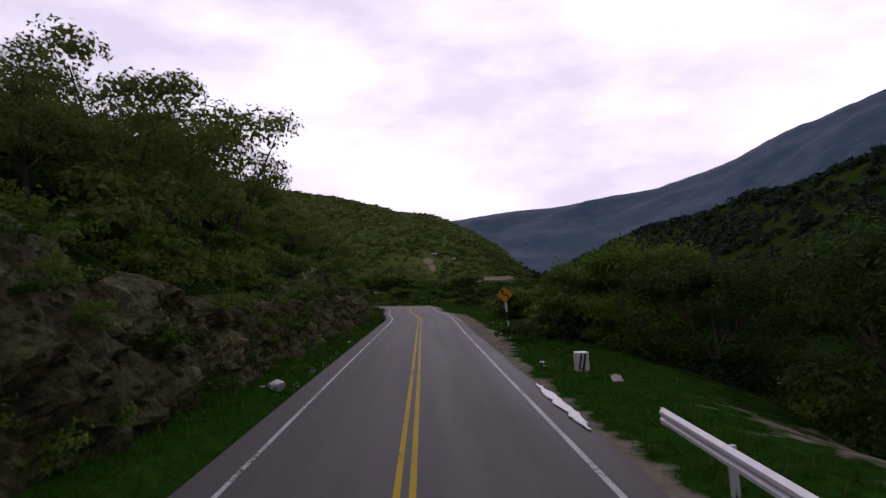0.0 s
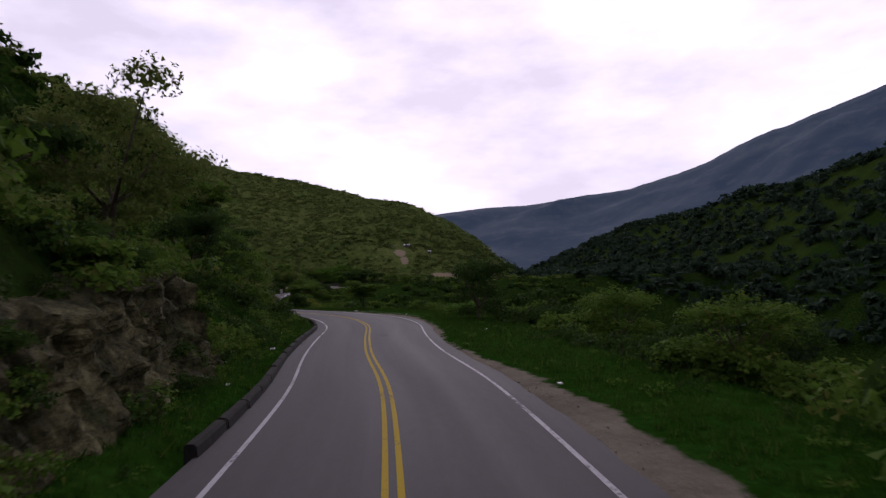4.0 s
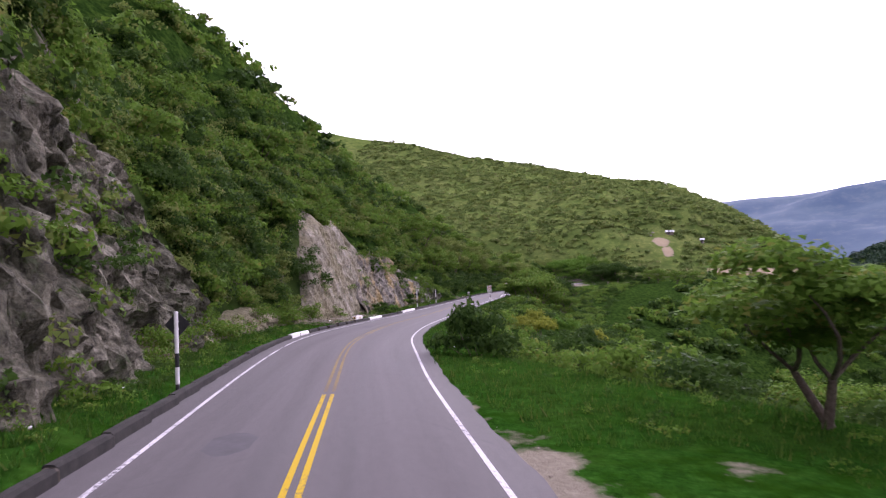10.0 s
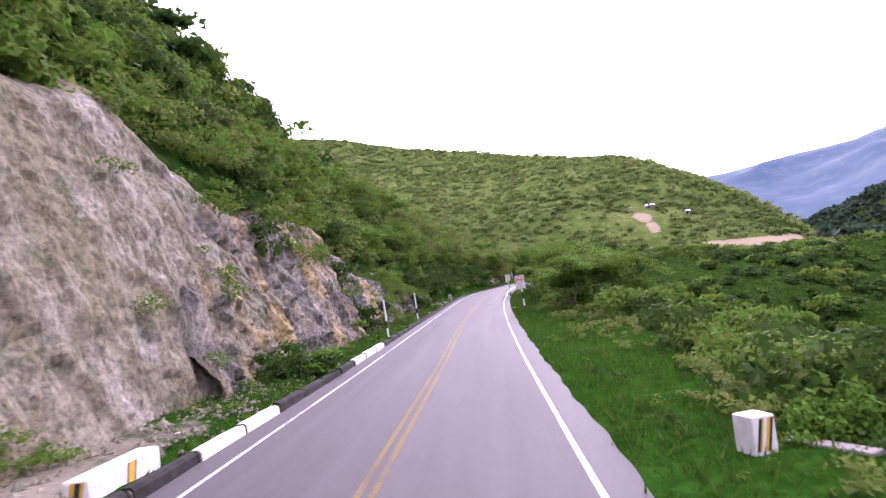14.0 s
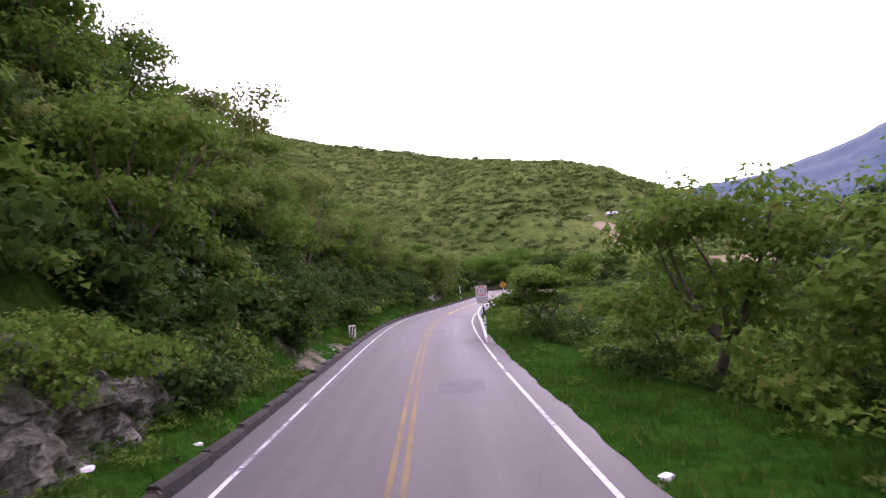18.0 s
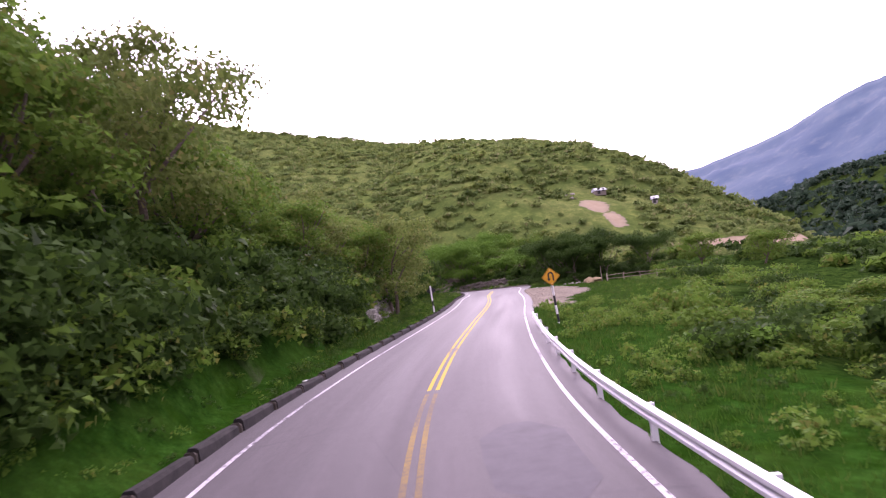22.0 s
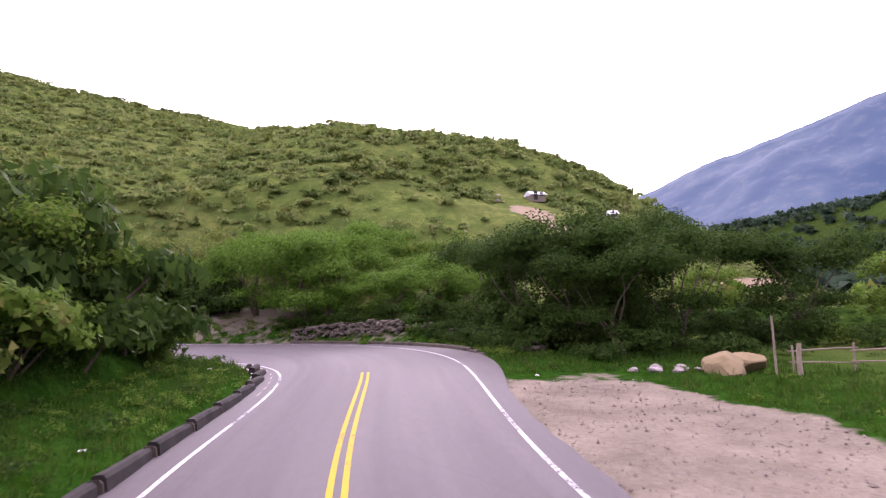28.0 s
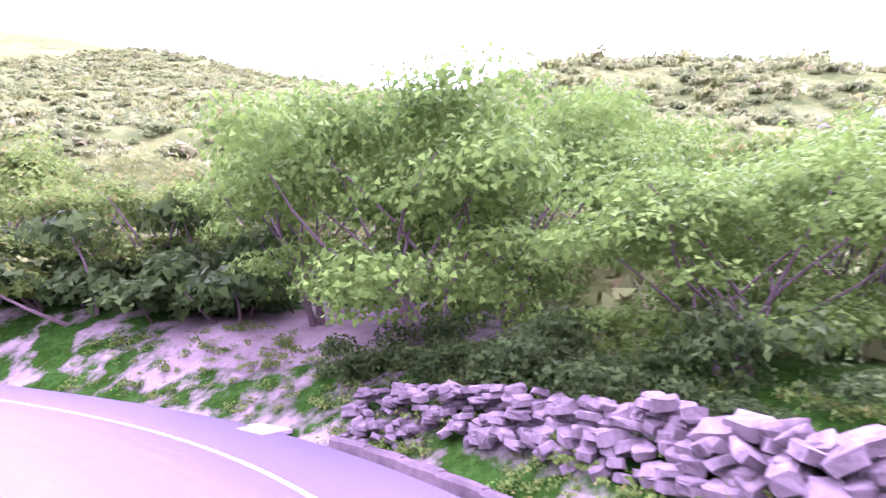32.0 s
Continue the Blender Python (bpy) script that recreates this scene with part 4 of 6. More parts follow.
def plate(outline, depth):
    """A flat plate with the outline (x, z), its front at y = -depth."""
    bm = bmesh.new()
    f = [bm.verts.new((x, -depth, z)) for x, z in outline]
    b = [bm.verts.new((x, 0, z)) for x, z in outline]
    bm.faces.new(f)
    bm.faces.new(b[::-1])
    for k in range(len(f)):
        n = (k + 1) % len(f)
        bm.faces.new((f[k], b[k], b[n], f[n]))
    bmesh.ops.recalc_face_normals(bm, faces=bm.faces)
    return bm


def stroke(points, width, depth):
    """A bent bar of even width along points (x, z)."""
    pts = [Vector(p) for p in points]
    left, right = [], []
    for k, p in enumerate(pts):
        d = (pts[min(k + 1, len(pts) - 1)] - pts[max(k - 1, 0)]).normalized()
        n = Vector((-d.y, d.x)) * width / 2
        left.append(p + n)
        right.append(p - n)
    return plate([tuple(v) for v in left + right[::-1]], depth)


def rounded(w, h, r, cz=0.0):
    out = []
    for cx, cy, a0 in ((w / 2 - r, h / 2 - r, 0), (-w / 2 + r, h / 2 - r, 90), (-w / 2 + r, -h / 2 + r, 180), (w / 2 - r, -h / 2 + r, 270)):
        out += [(cx + r * math.cos(radians(a0 + a)), cz + cy + r * math.sin(radians(a0 + a))) for a in (0, 30, 60, 90)]
    return out


def diamond(side, r=0.05):
    out = rounded(side, side, r)
    c = math.sqrt(0.5)
    return [((x - z) * c, (x + z) * c) for x, z in out]


def lettering(name, text, size, parent, material, x, z, y):
    cu = bpy.data.curves.new(name, "FONT")
    cu.body, cu.size, cu.align_x, cu.align_y, cu.extrude = text, size, "CENTER", "CENTER", 0.002
    tmp = bpy.data.objects.new(name, cu)
    me = bpy.data.meshes.new_from_object(tmp)
    bpy.data.objects.remove(tmp)
    me.materials.append(material)
    ob = new(name, me)
    ob.parent = parent
    ob.matrix_basis = pose(x, y, z, 90, 0, 0)
    return ob


def banded_post(thing, height, bands, radius=0.055):
    """A round post in black and white bands, from the ground up: (top, black?)."""
    z = -0.4
    for top, black in bands:
        part("band", tube(radius, radius, z, top, 14), BLACK_PAINT if black else WHITE_PAINT, thing, "black band" if black else "white band")
        z = top
    part("cap", tube(radius * 1.04, radius * 0.7, z, z + 0.02, 14), WHITE_PAINT, thing)


def shift(bm, x=0.0, y=0.0, z=0.0):
    bmesh.ops.translate(bm, vec=(x, y, z), verts=bm.verts)
    return bm


def frame_line(outer_line, inner_line, y, z):
    bm = bmesh.new()
    a = [bm.verts.new((x, y, v + z)) for x, v in outer_line]
    b = [bm.verts.new((x, y, v + z)) for x, v in inner_line]
    for k in range(len(a)):
        n = (k + 1) % len(a)
        bm.faces.new((a[k], a[n], b[n], b[k]))
    return bm


HIGH = 2.68


def warning_sign(name, m, label, arrow):
    t = empty(name, m, label, "road sign", "road signs")
    banded_post(t, 2.0, [(0.1, False), (0.55, True), (1.05, False), (1.6, True), (3.0, False)], 0.065)
    board = part("board", shift(plate(diamond(0.76), 0.012), 0, -0.07, HIGH), YELLOW_SIGN, t, "yellow diamond board")
    part("border", frame_line(diamond(0.72, 0.045), diamond(0.68, 0.035), -0.085, HIGH), BLACK_PAINT, board, "black border line")
    for pts, width in arrow[0]:
        part("arrow", shift(stroke(pts, width, 0.004), 0, -0.083, HIGH), BLACK_PAINT, board, "black arrow shaft")
    part("arrow_head", shift(plate(arrow[1], 0.004), 0, -0.0835, HIGH), BLACK_PAINT, board, "black arrow head")
    for z in (-0.2, 0.2):
        part("bolt", shift(disc(0, 0.018, 0.006, 8), 0, -0.083, HIGH + z * 1.9), STEEL, board)
    return t


def on_ground(x, y, turn=0.0, lean=0.0, sink=0.0, lean_x=0.0):
    return pose(x, y, ground_at(x, y) - sink, lean_x, lean, turn)


curve = [(0.20, -0.26), (0.20, -0.16), (0.17, -0.09), (0.10, -0.05), (0.0, -0.02), (-0.08, 0.02), (-0.13, 0.08), (-0.13, 0.17)]
warning_sign("warning_sign", on_ground(5.75, 37.7, -4, -3), "yellow diamond sign with a winding arrow on a banded post",
             ([(curve, 0.085)], [(-0.25, 0.15), (-0.01, 0.15), (-0.13, 0.33)]))
bend = [(0.13, -0.24)] + [(0.13 * math.cos(radians(a)), 0.10 + 0.13 * math.sin(radians(a))) for a in range(0, 181, 20)] + [(-0.13, -0.10)]
warning_sign("warning_sign", on_ground(-31.4, 322.5, 0, -3), "yellow diamond sign with a U-turn arrow on a banded post",
             ([(bend, 0.09)], [(-0.23, -0.09), (-0.03, -0.09), (-0.13, -0.26)]))


def rule_sign(name, m, label):
    t = empty(name, m, label, "road sign", "road signs")
    banded_post(t, 2.0, [(0.6, True), (1.2, False), (1.82, True), (3.0, False)], 0.065)
    board = part("board", shift(plate(rounded(0.82, 1.2, 0.03), 0.014), 0, -0.07, HIGH), WHITE_PAINT, t, "white sign board")
    part("border", frame_line(rounded(0.775, 1.155, 0.025), rounded(0.745, 1.125, 0.02), -0.087, HIGH), BLACK_PAINT, board, "thin black border")
    part("ring", shift(disc(0.265, 0.325, 0.004), 0, -0.085, HIGH + 0.21), RED_PAINT, board, "red ring")
    return t, board


sign, board = rule_sign("no_overtaking_sign", on_ground(-29.4, 238.0, -4, -4), "white no-overtaking sign with a red slashed ring")
part("slash", shift(stroke([(-0.20, 0.20), (0.20, -0.20)], 0.05, 0.005), 0, -0.085, HIGH + 0.21), RED_PAINT, board, "red slash")
for cx in (-0.105, 0.105):
    part("car_mark", shift(plate([(cx - 0.09, -0.05), (cx + 0.09, -0.05), (cx + 0.09, 0.01), (cx + 0.055, 0.018), (cx + 0.035, 0.06), (cx - 0.035, 0.06), (cx - 0.055, 0.018), (cx - 0.09, 0.01)], 0.003),
         0, -0.085, HIGH + 0.21), BLACK_PAINT, board, "small black car symbol")
lettering("lettering", "NO", 0.19, board, BLACK_PAINT, 0, HIGH - 0.27, -0.088)
lettering("lettering", "ADELANTAR", 0.138, board, BLACK_PAINT, 0, HIGH - 0.45, -0.088)
sign, board = rule_sign("speed_limit_sign", on_ground(-34.0, 278.4, 0, -3), "white speed limit sign reading 30 KPH on a banded post")
lettering("lettering", "30", 0.30, board, BLACK_PAINT, 0, HIGH + 0.25, -0.088)
lettering("lettering", "KPH", 0.10, board, BLACK_PAINT, 0, HIGH + 0.06, -0.088)
lettering("lettering", "VELOCIDAD", 0.125, board, BLACK_PAINT, 0, HIGH - 0.27, -0.088)
lettering("lettering", "MAXIMA", 0.17, board, BLACK_PAINT, 0, HIGH - 0.45, -0.088)


def chevron_post(m, label):
    t = empty("chevron_post", m, label, "marker post", "curve marker posts")
    banded_post(t, 2.8, [(0.53, True), (1.06, False), (1.5, True), (2.8, False)], 0.065)
    board = part("board", shift(plate(diamond(0.60, 0.03), 0.01), 0, 0.085, 2.4), BLACK_PAINT, t, "dark back of a square marker board")
    part("bracket", box(0.10, 0.03, 0.05, 0, 0.065, 2.5), STEEL, board)
    part("bracket", box(0.10, 0.03, 0.05, 0, 0.065, 2.25), STEEL, board)
    return t


for x, y, turn in ((-21.05, 150.7, 14), (-36.8, 220.5, 6), (-38.5, 235.5, 6), (-38.4, 340.8, -8)):
    chevron_post(on_ground(x, y, turn, -2.5), "banded black and white post with a dark marker board")


def slanted(x0, x1, h, lean):
    """A slanting band between two places along a face."""
    return [(x0, 0.05), (x1, 0.05), (x1 + lean, h * 0.93), (x0 + lean, h * 0.93)]


def hazard_block(m, label, front, side, w=0.46, d=0.55, h=0.68, lean=0.12, round_off=0.03):
    """A whitewashed concrete block; front and side list its painted bands: (from, to, paint) as shares of the face."""
    t = empty("hazard_block", m, label, "hazard block", "striped concrete blocks")
    bm = box(w, d, h + 0.3, 0, 0, (h - 0.3) / 2)
    part("block", bm, WHITE_PAINT, t, "whitewashed concrete", bevel=round_off)
    names = {"black": (BLACK_PAINT, "black slanting stripe"), "yellow": (YELLOW_PAINT, "yellow slanting stripe")}
    for bands, width, depth, turn in ((front, w, d, 0), (side, d, w, 90)):
        usable = width - 2 * round_off - lean
        for a, b, paint in bands:
            x = -width / 2 + round_off
            bm = shift(plate(slanted(x + a * usable, x + b * usable, h, lean), 0.004), 0, -depth / 2 + 0.001, 0)
            bmesh.ops.rotate(bm, cent=(0, 0, 0), matrix=Matrix.Rotation(radians(turn), 3, "Z"), verts=bm.verts)
            part("stripe", bm, names[paint][0], t, names[paint][1])
    return t


STRIPES = [(0.0, 0.22, "black"), (0.22, 0.34, "yellow"), (0.58, 0.80, "yellow"), (0.80, 1.0, "black")]
hazard_block(on_ground(5.95, 22.2, -4), "white concrete block with black stripes in the grass", [(0.05, 0.3, "black"), (0.55, 0.85, "black")], [(0.1, 0.35, "black"), (0.6, 0.85, "black")])
hazard_block(on_ground(-23.05, 195.2, 26), "white concrete block with yellow and black stripes", STRIPES, STRIPES, 0.46, 0.46, 0.62)
hazard_block(on_ground(-34.75, 194.5, 8, sink=0.34), "long white concrete block with yellow and black stripes", [(0.0, 0.35, "yellow"), (0.35, 0.75, "black"), (0.75, 1.0, "yellow")],
             [(0.48, 0.50, "black"), (0.50, 0.60, "yellow"), (0.60, 0.62, "black")], 0.5, 2.4, 0.62, 0.1, 0.07)
hazard_block(on_ground(-43.9, 280.3, 14), "white concrete block with dark stripes beside the kerb", [(0.0, 0.3, "black"), (0.3, 0.5, "yellow"), (0.65, 0.95, "black")],
             [(0.1, 0.16, "black"), (0.55, 0.62, "black")], 0.5, 1.0, 0.78)


# ---- crash barriers ----
def guardrail(rows, lateral, label, height=0.72):
    """A W-beam rail on steel posts; lateral(k) for k from 0 to 1 along it."""
    t = empty("guardrail", pose(*beside(rows[0], lateral(0))), label, "crash barrier", "crash barriers")
    inv = t.matrix_basis.inverted()
    ring = [(0.0, 0.31), (0.07, 0.26), (0.075, 0.20), (0.005, 0.155), (0.075, 0.11), (0.07, 0.05), (0.0, 0.0), (-0.012, 0.0), (0.058, 0.05), (0.062, 0.11), (-0.008, 0.155), (0.062, 0.20), (0.058, 0.26), (-0.012, 0.31)]
    bm, sections = bmesh.new(), []
    for n, i in enumerate(rows):
        f = n / (len(rows) - 1)
        base = beside(i, lateral(f))
        z0 = base.z + height - 0.31 - 0.34 * max(0.0, 1 - f / 0.07)
        sections.append([bm.verts.new(inv @ Vector((base.x - SIDE[i, 0] * u, base.y - SIDE[i, 1] * u, z0 + v))) for u, v in ring])
    for a, b in zip(sections, sections[1:]):
        for k in range(len(ring)):
            m = (k + 1) % len(ring)
            bm.faces.new((a[k], b[k], b[m], a[m]))
    bm.faces.new(sections[0])
    bm.faces.new(sections[-1][::-1])
    bmesh.ops.recalc_face_normals(bm, faces=bm.faces)
    part("beam", bm, STEEL, t, "corrugated pale steel beam")
    for n, i in enumerate(rows):
        f = n / (len(rows) - 1)
        if n % 8 == 2 and f > 0.05:
            p = beside(i, lateral(f) + 0.14)
            g = ground_at(p.x, p.y)
            m = inv @ pose(p.x, p.y, g, 0, 0, heading(i))
            part("post", box(0.12, 0.07, p.z + height - g + 0.34, 0, 0, (p.z + height - g - 0.46) / 2), STEEL, t, at=m, bevel=0.008)
            part("spacer", box(0.12, 0.10, 0.2, -0.10, 0, p.z + height - 0.2 - g), STEEL, t, at=m)
    for i, f, s in ((rows[0], 0, -1), (rows[-1], 1, 1)):
        p = beside(i, lateral(f))
        bm = tube(0.05, 0.05, 0, 0.3, 12)
        bmesh.ops.scale(bm, vec=(0.7, 1.6, 1), verts=bm.verts)
        part("end_terminal", bm, STEEL, t, "rounded end piece", at=inv @ pose(p.x, p.y, p.z + height - 0.31 - 0.34 * (s < 0), 0, 0, heading(i)))


guardrail(list(range(station(-40), station(12.0))), lambda f: 4.6 + 0.25 * max(0, f - 0.9) * 10, "pale steel crash barrier in the grass", 0.75)
guardrail(list(range(station(270.0), station(324.3))), lambda f: float(np.interp(f, [0, 0.2, 0.4, 0.68, 0.92, 1], [3.66, 4.05, 4.15, 4.12, 4.0, 3.92])), "pale steel crash barrier along the drop", 0.72)

# concrete beside the road: a spill on the shoulder and the end wall of a culvert
bm = bmesh.new()
spill = random.Random(3)
for k in range(44):
    a = 6.2832 * k / 44
    bm.verts.new((3.66 + (0.17 * math.cos(a) + 0.05 * math.sin(a)) * spill.uniform(0.45, 1.25), 16.2 + 2.9 * math.sin(a) * (1 + 0.12 * math.cos(7 * a)), 0.182 + 0.030 * math.sin(a)))
bm.faces.new(bm.verts)
bmesh.ops.recalc_face_normals(bm, faces=bm.faces)
bmesh.ops.solidify(bm, geom=bm.faces[:], thickness=0.03)
tagged(part("concrete_spill", bm, WHITE_PAINT), "dried white concrete spill on the road shoulder", "concrete")
for x, y, turn, length in ((-29.6, 277.5, 25, 3.2), (6.55, 20.2, -14, 1.5), (-21.9, 195.3, 40, 1.5)):
    g = ground_at(x, y)
    tagged(part("culvert_headwall", box(0.35, length, 0.9, 0, 0, -0.40), CONCRETE_PALE, at=pose(x, y, g, 0, 0, turn), bevel=0.03), "low pale concrete culvert end wall in the grass", "culvert wall")


# ---- bent wire ends along the verge, and a drain inlet in the hairpin's outer kerb ----
def wire_loop(x, y, turn, high):
    bm = bmesh.new()
    path = [(0, -0.2), (0, high * 0.8), (0.03, high), (0.12, high), (0.16, high * 0.8), (0.16, high * 0.45)]
    rings = []
    for k, (u, z) in enumerate(path):
        rings.append([bm.verts.new((u + 0.009 * math.cos(a), 0.009 * math.sin(a), z)) for a in (0, 2.1, 4.2)])
    for a, b in zip(rings, rings[1:]):
        for k in range(3):
            n = (k + 1) % 3
            bm.faces.new((a[k], a[n], b[n], b[k]))
    ob = part("wire_loop", bm, WHITE_PAINT, at=pose(x, y, ground_at(x, y), 0, 0, turn))
    tagged(ob, "bent pale wire stuck in the verge", "wire", "wires in the verge")


for x, y, turn, high in ((-4.5, 22.4, 20, 0.3), (-4.55, 23.2, 70, 0.22), (-4.5, 25.8, 10, 0.3), (-4.5, 26.3, -20, 0.34), (-4.45, 29.2, 40, 0.25), (-4.4, 31.4, 0, 0.3), (-4.4, 33.5, 60, 0.26)):
    wire_loop(x, y, turn, high)
drain = empty("drain_inlet", pose(-35.75, 412.85, 7.10, 0, 0, 58), "broken concrete drain inlet with a dark slot in the kerb", "drain")
part("slab", box(0.9, 1.5, 0.12, 0.25, 0, 0.06), CONCRETE_PALE, drain, "pale concrete cover", bevel=0.02)
# solid black box paints the unlit hollow of the inlet
part("slot", box(0.5, 1.0, 0.16, 0.0, 0, -0.08), BLACK_PAINT, drain, "black box standing for the dark inside of the slot")


# ---- plants ----
def leaf_cards(rng, n, blobs, size, up=0.25, shell=0.72, corners=4):
    """n small leaves (rhombs, or pointed three-cornered ones) on the skins of blobs (x, y, z, rx, rz), corner by corner."""
    blobs = np.array(blobs, float)
    weight = blobs[:, 3] ** 2
    pick = rng.choice(len(blobs), n, p=weight / weight.sum())
    d = rng.normal(size=(n, 3))
    d /= np.linalg.norm(d, axis=1)[:, None]
    d[:, 2] = np.where(d[:, 2] < -0.35, -d[:, 2] * 0.6, d[:, 2])
    r = shell + (1.06 - shell) * rng.random(n) ** 0.6
    b = blobs[pick]
    c = b[:, :3] + d * np.c_[b[:, 3], b[:, 3], b[:, 4]] * r[:, None]
    normal = d + rng.normal(scale=0.55, size=(n, 3)) + (0, 0, up)
    normal /= np.linalg.norm(normal, axis=1)[:, None]
    a = np.cross(normal, rng.normal(size=(n, 3)))
    a /= np.linalg.norm(a, axis=1)[:, None]
    e = np.cross(normal, a)
    s = size * rng.uniform(0.6, 1.35, n)[:, None]
    bend = normal * s * 0.18
    if corners == 3:
        return np.stack([c - a * s + bend, c + a * s * 0.6 + e * s * 0.75, c + a * s * 0.6 - e * s * 0.75], 1).reshape(-1, 3)
    return np.stack([c - a * s, c + e * s * 0.6 + bend, c + a * s, c - e * s * 0.6 + bend], 1).reshape(-1, 3)


def clothed(rng, n, blobs, size, shell=0.72, core=0.24, corners=4):
    """Leaves on the skin of the blobs, and larger dark-lying ones inside that close the crown."""
    inner = [(x, y, z, r * 0.72, q * 0.72) for x, y, z, r, q in blobs]
    return np.concatenate([leaf_cards(rng, n, blobs, size, shell=shell, corners=corners),
                           leaf_cards(rng, max(4, int(n * core)), inner, size * 1.35, shell=0.3, corners=corners)])


def limb(bm, a, b, r0, r1, sides=6, bend=0.1, rng=None):
    """A tapered, slightly bent branch."""
    a, b = Vector(a), Vector(b)
    d = b - a
    off = Vector((rng.uniform(-1, 1), rng.uniform(-1, 1), rng.uniform(-0.3, 0.3))) * d.length * bend
    rings = []
    for k in range(5):
        f = k / 4
        p = a.lerp(b, f) + off * math.sin(math.pi * f)
        w = d.normalized()
        u = w.orthogonal().normalized()
        v = w.cross(u)
        r = r0 + (r1 - r0) * f
        rings.append([bm.verts.new(p + (u * math.cos(6.2832 * s / sides) + v * math.sin(6.2832 * s / sides)) * r) for s in range(sides)])
    for p, q in zip(rings, rings[1:]):
        for s in range(sides):
            n = (s + 1) % sides
            bm.faces.new((p[s], p[n], q[n], q[s]))
    bm.faces.new(rings[-1])


def make_tree(name, seed, height, spread, leaf, n, size, label, stems=1, flat=0.5, bare=0.35, skirt=False):
    """A tree: trunk with limbs, and a crown of many leaves in uneven clumps."""
    rng, prng = np.random.default_rng(seed), random.Random(seed)
    t = empty(name, pose(0, 0, -500), label, "tree", "roadside trees")
    bm, tips = bmesh.new(), []
    for k in range(stems):
        lean = (prng.uniform(-1, 1) * 0.12 * spread, prng.uniform(-1, 1) * 0.12 * spread)
        foot = (prng.uniform(-0.3, 0.3) * (stems > 1), prng.uniform(-0.3, 0.3) * (stems > 1), -0.4)
        fork = (lean[0], lean[1], height * bare)
        limb(bm, foot, fork, 0.035 * height / stems**0.4, 0.022 * height / stems**0.4, 8, 0.06, prng)
        for j in range(max(3, 7 // stems)):
            a = 6.2832 * (j + prng.random() * 0.8) / max(3, 7 // stems) + k
            rad = spread * prng.uniform(0.22, 0.42)
            tip = (fork[0] + rad * math.cos(a), fork[1] + rad * math.sin(a), height * prng.uniform(0.55, 0.9))
            limb(bm, fork, tip, 0.016 * height / stems**0.4, 0.004 * height, 5, 0.12, prng)
            tips.append(tip)
    part("trunk", bm, BARK, t, "brown trunk with spreading limbs")
    blobs = [(*tip, spread * prng.uniform(0.16, 0.25), spread * prng.uniform(0.16, 0.25) * flat) for tip in tips for _ in range(2)]
    blobs = [(x + prng.gauss(0, 0.09) * spread, y + prng.gauss(0, 0.09) * spread, z + prng.gauss(0, 0.06) * height, r, q) for x, y, z, r, q in blobs]
    blobs += [(prng.gauss(0, 0.1) * spread, prng.gauss(0, 0.1) * spread, height * prng.uniform(0.8, 0.93), spread * 0.17, spread * 0.12 * flat + 0.2) for _ in range(4)]
    if skirt:
        for a in np.arange(0, 6.28, 0.5):
            rad = spread * prng.uniform(0.22, 0.42)
            blobs.append((rad * math.cos(a), rad * math.sin(a), height * prng.uniform(0.10, 0.5), spread * prng.uniform(0.14, 0.2), height * prng.uniform(0.10, 0.16)))
    crown = new("crown", quads_mesh("crown", clothed(rng, n, blobs, size, 0.6, corners=3), leaf, 3))
    crown.parent = t
    crown["label"] = "leafy crown with gaps"
    return t


def make_bush(name, seed, leaf, n, size, label, squat=0.75, clumps=11):
    rng, prng = np.random.default_rng(seed), random.Random(seed)
    t = empty(name, pose(0, 0, -500), label, "bush", "roadside bushes")
    blobs = [(rng.normal(0, 0.42), rng.normal(0, 0.42), rng.uniform(0.2, 1.15) * squat, rng.uniform(0.32, 0.55), rng.uniform(0.28, 0.5) * squat) for _ in range(clumps)]
    foliage = new("foliage", quads_mesh("foliage", clothed(rng, int(n * 1.8), blobs, size * 0.78, 0.6, corners=3), leaf, 3))
    foliage.parent = t
    bm = bmesh.new()
    for x, y, z, r, _ in blobs[:6]:
        limb(bm, (x * 0.15, y * 0.15, -0.2), (x, y, z), 0.03, 0.008, 5, 0.12, prng)
    part("stem", bm, BARK, t, "thin brown branching stem")
    return t


def place(proto, x, y, scale=1.0, turn=0.0, tall=1.0, sink=0.15, z=None):
    m = pose(x, y, (ground_at(x, y) if z is None else z) - sink, 0, 0, turn) @ Matrix.Diagonal((scale, scale, scale * tall, 1))
    if proto.location.z < -400:
        proto.matrix_basis = m
        return proto
    return copy_thing(proto, m)


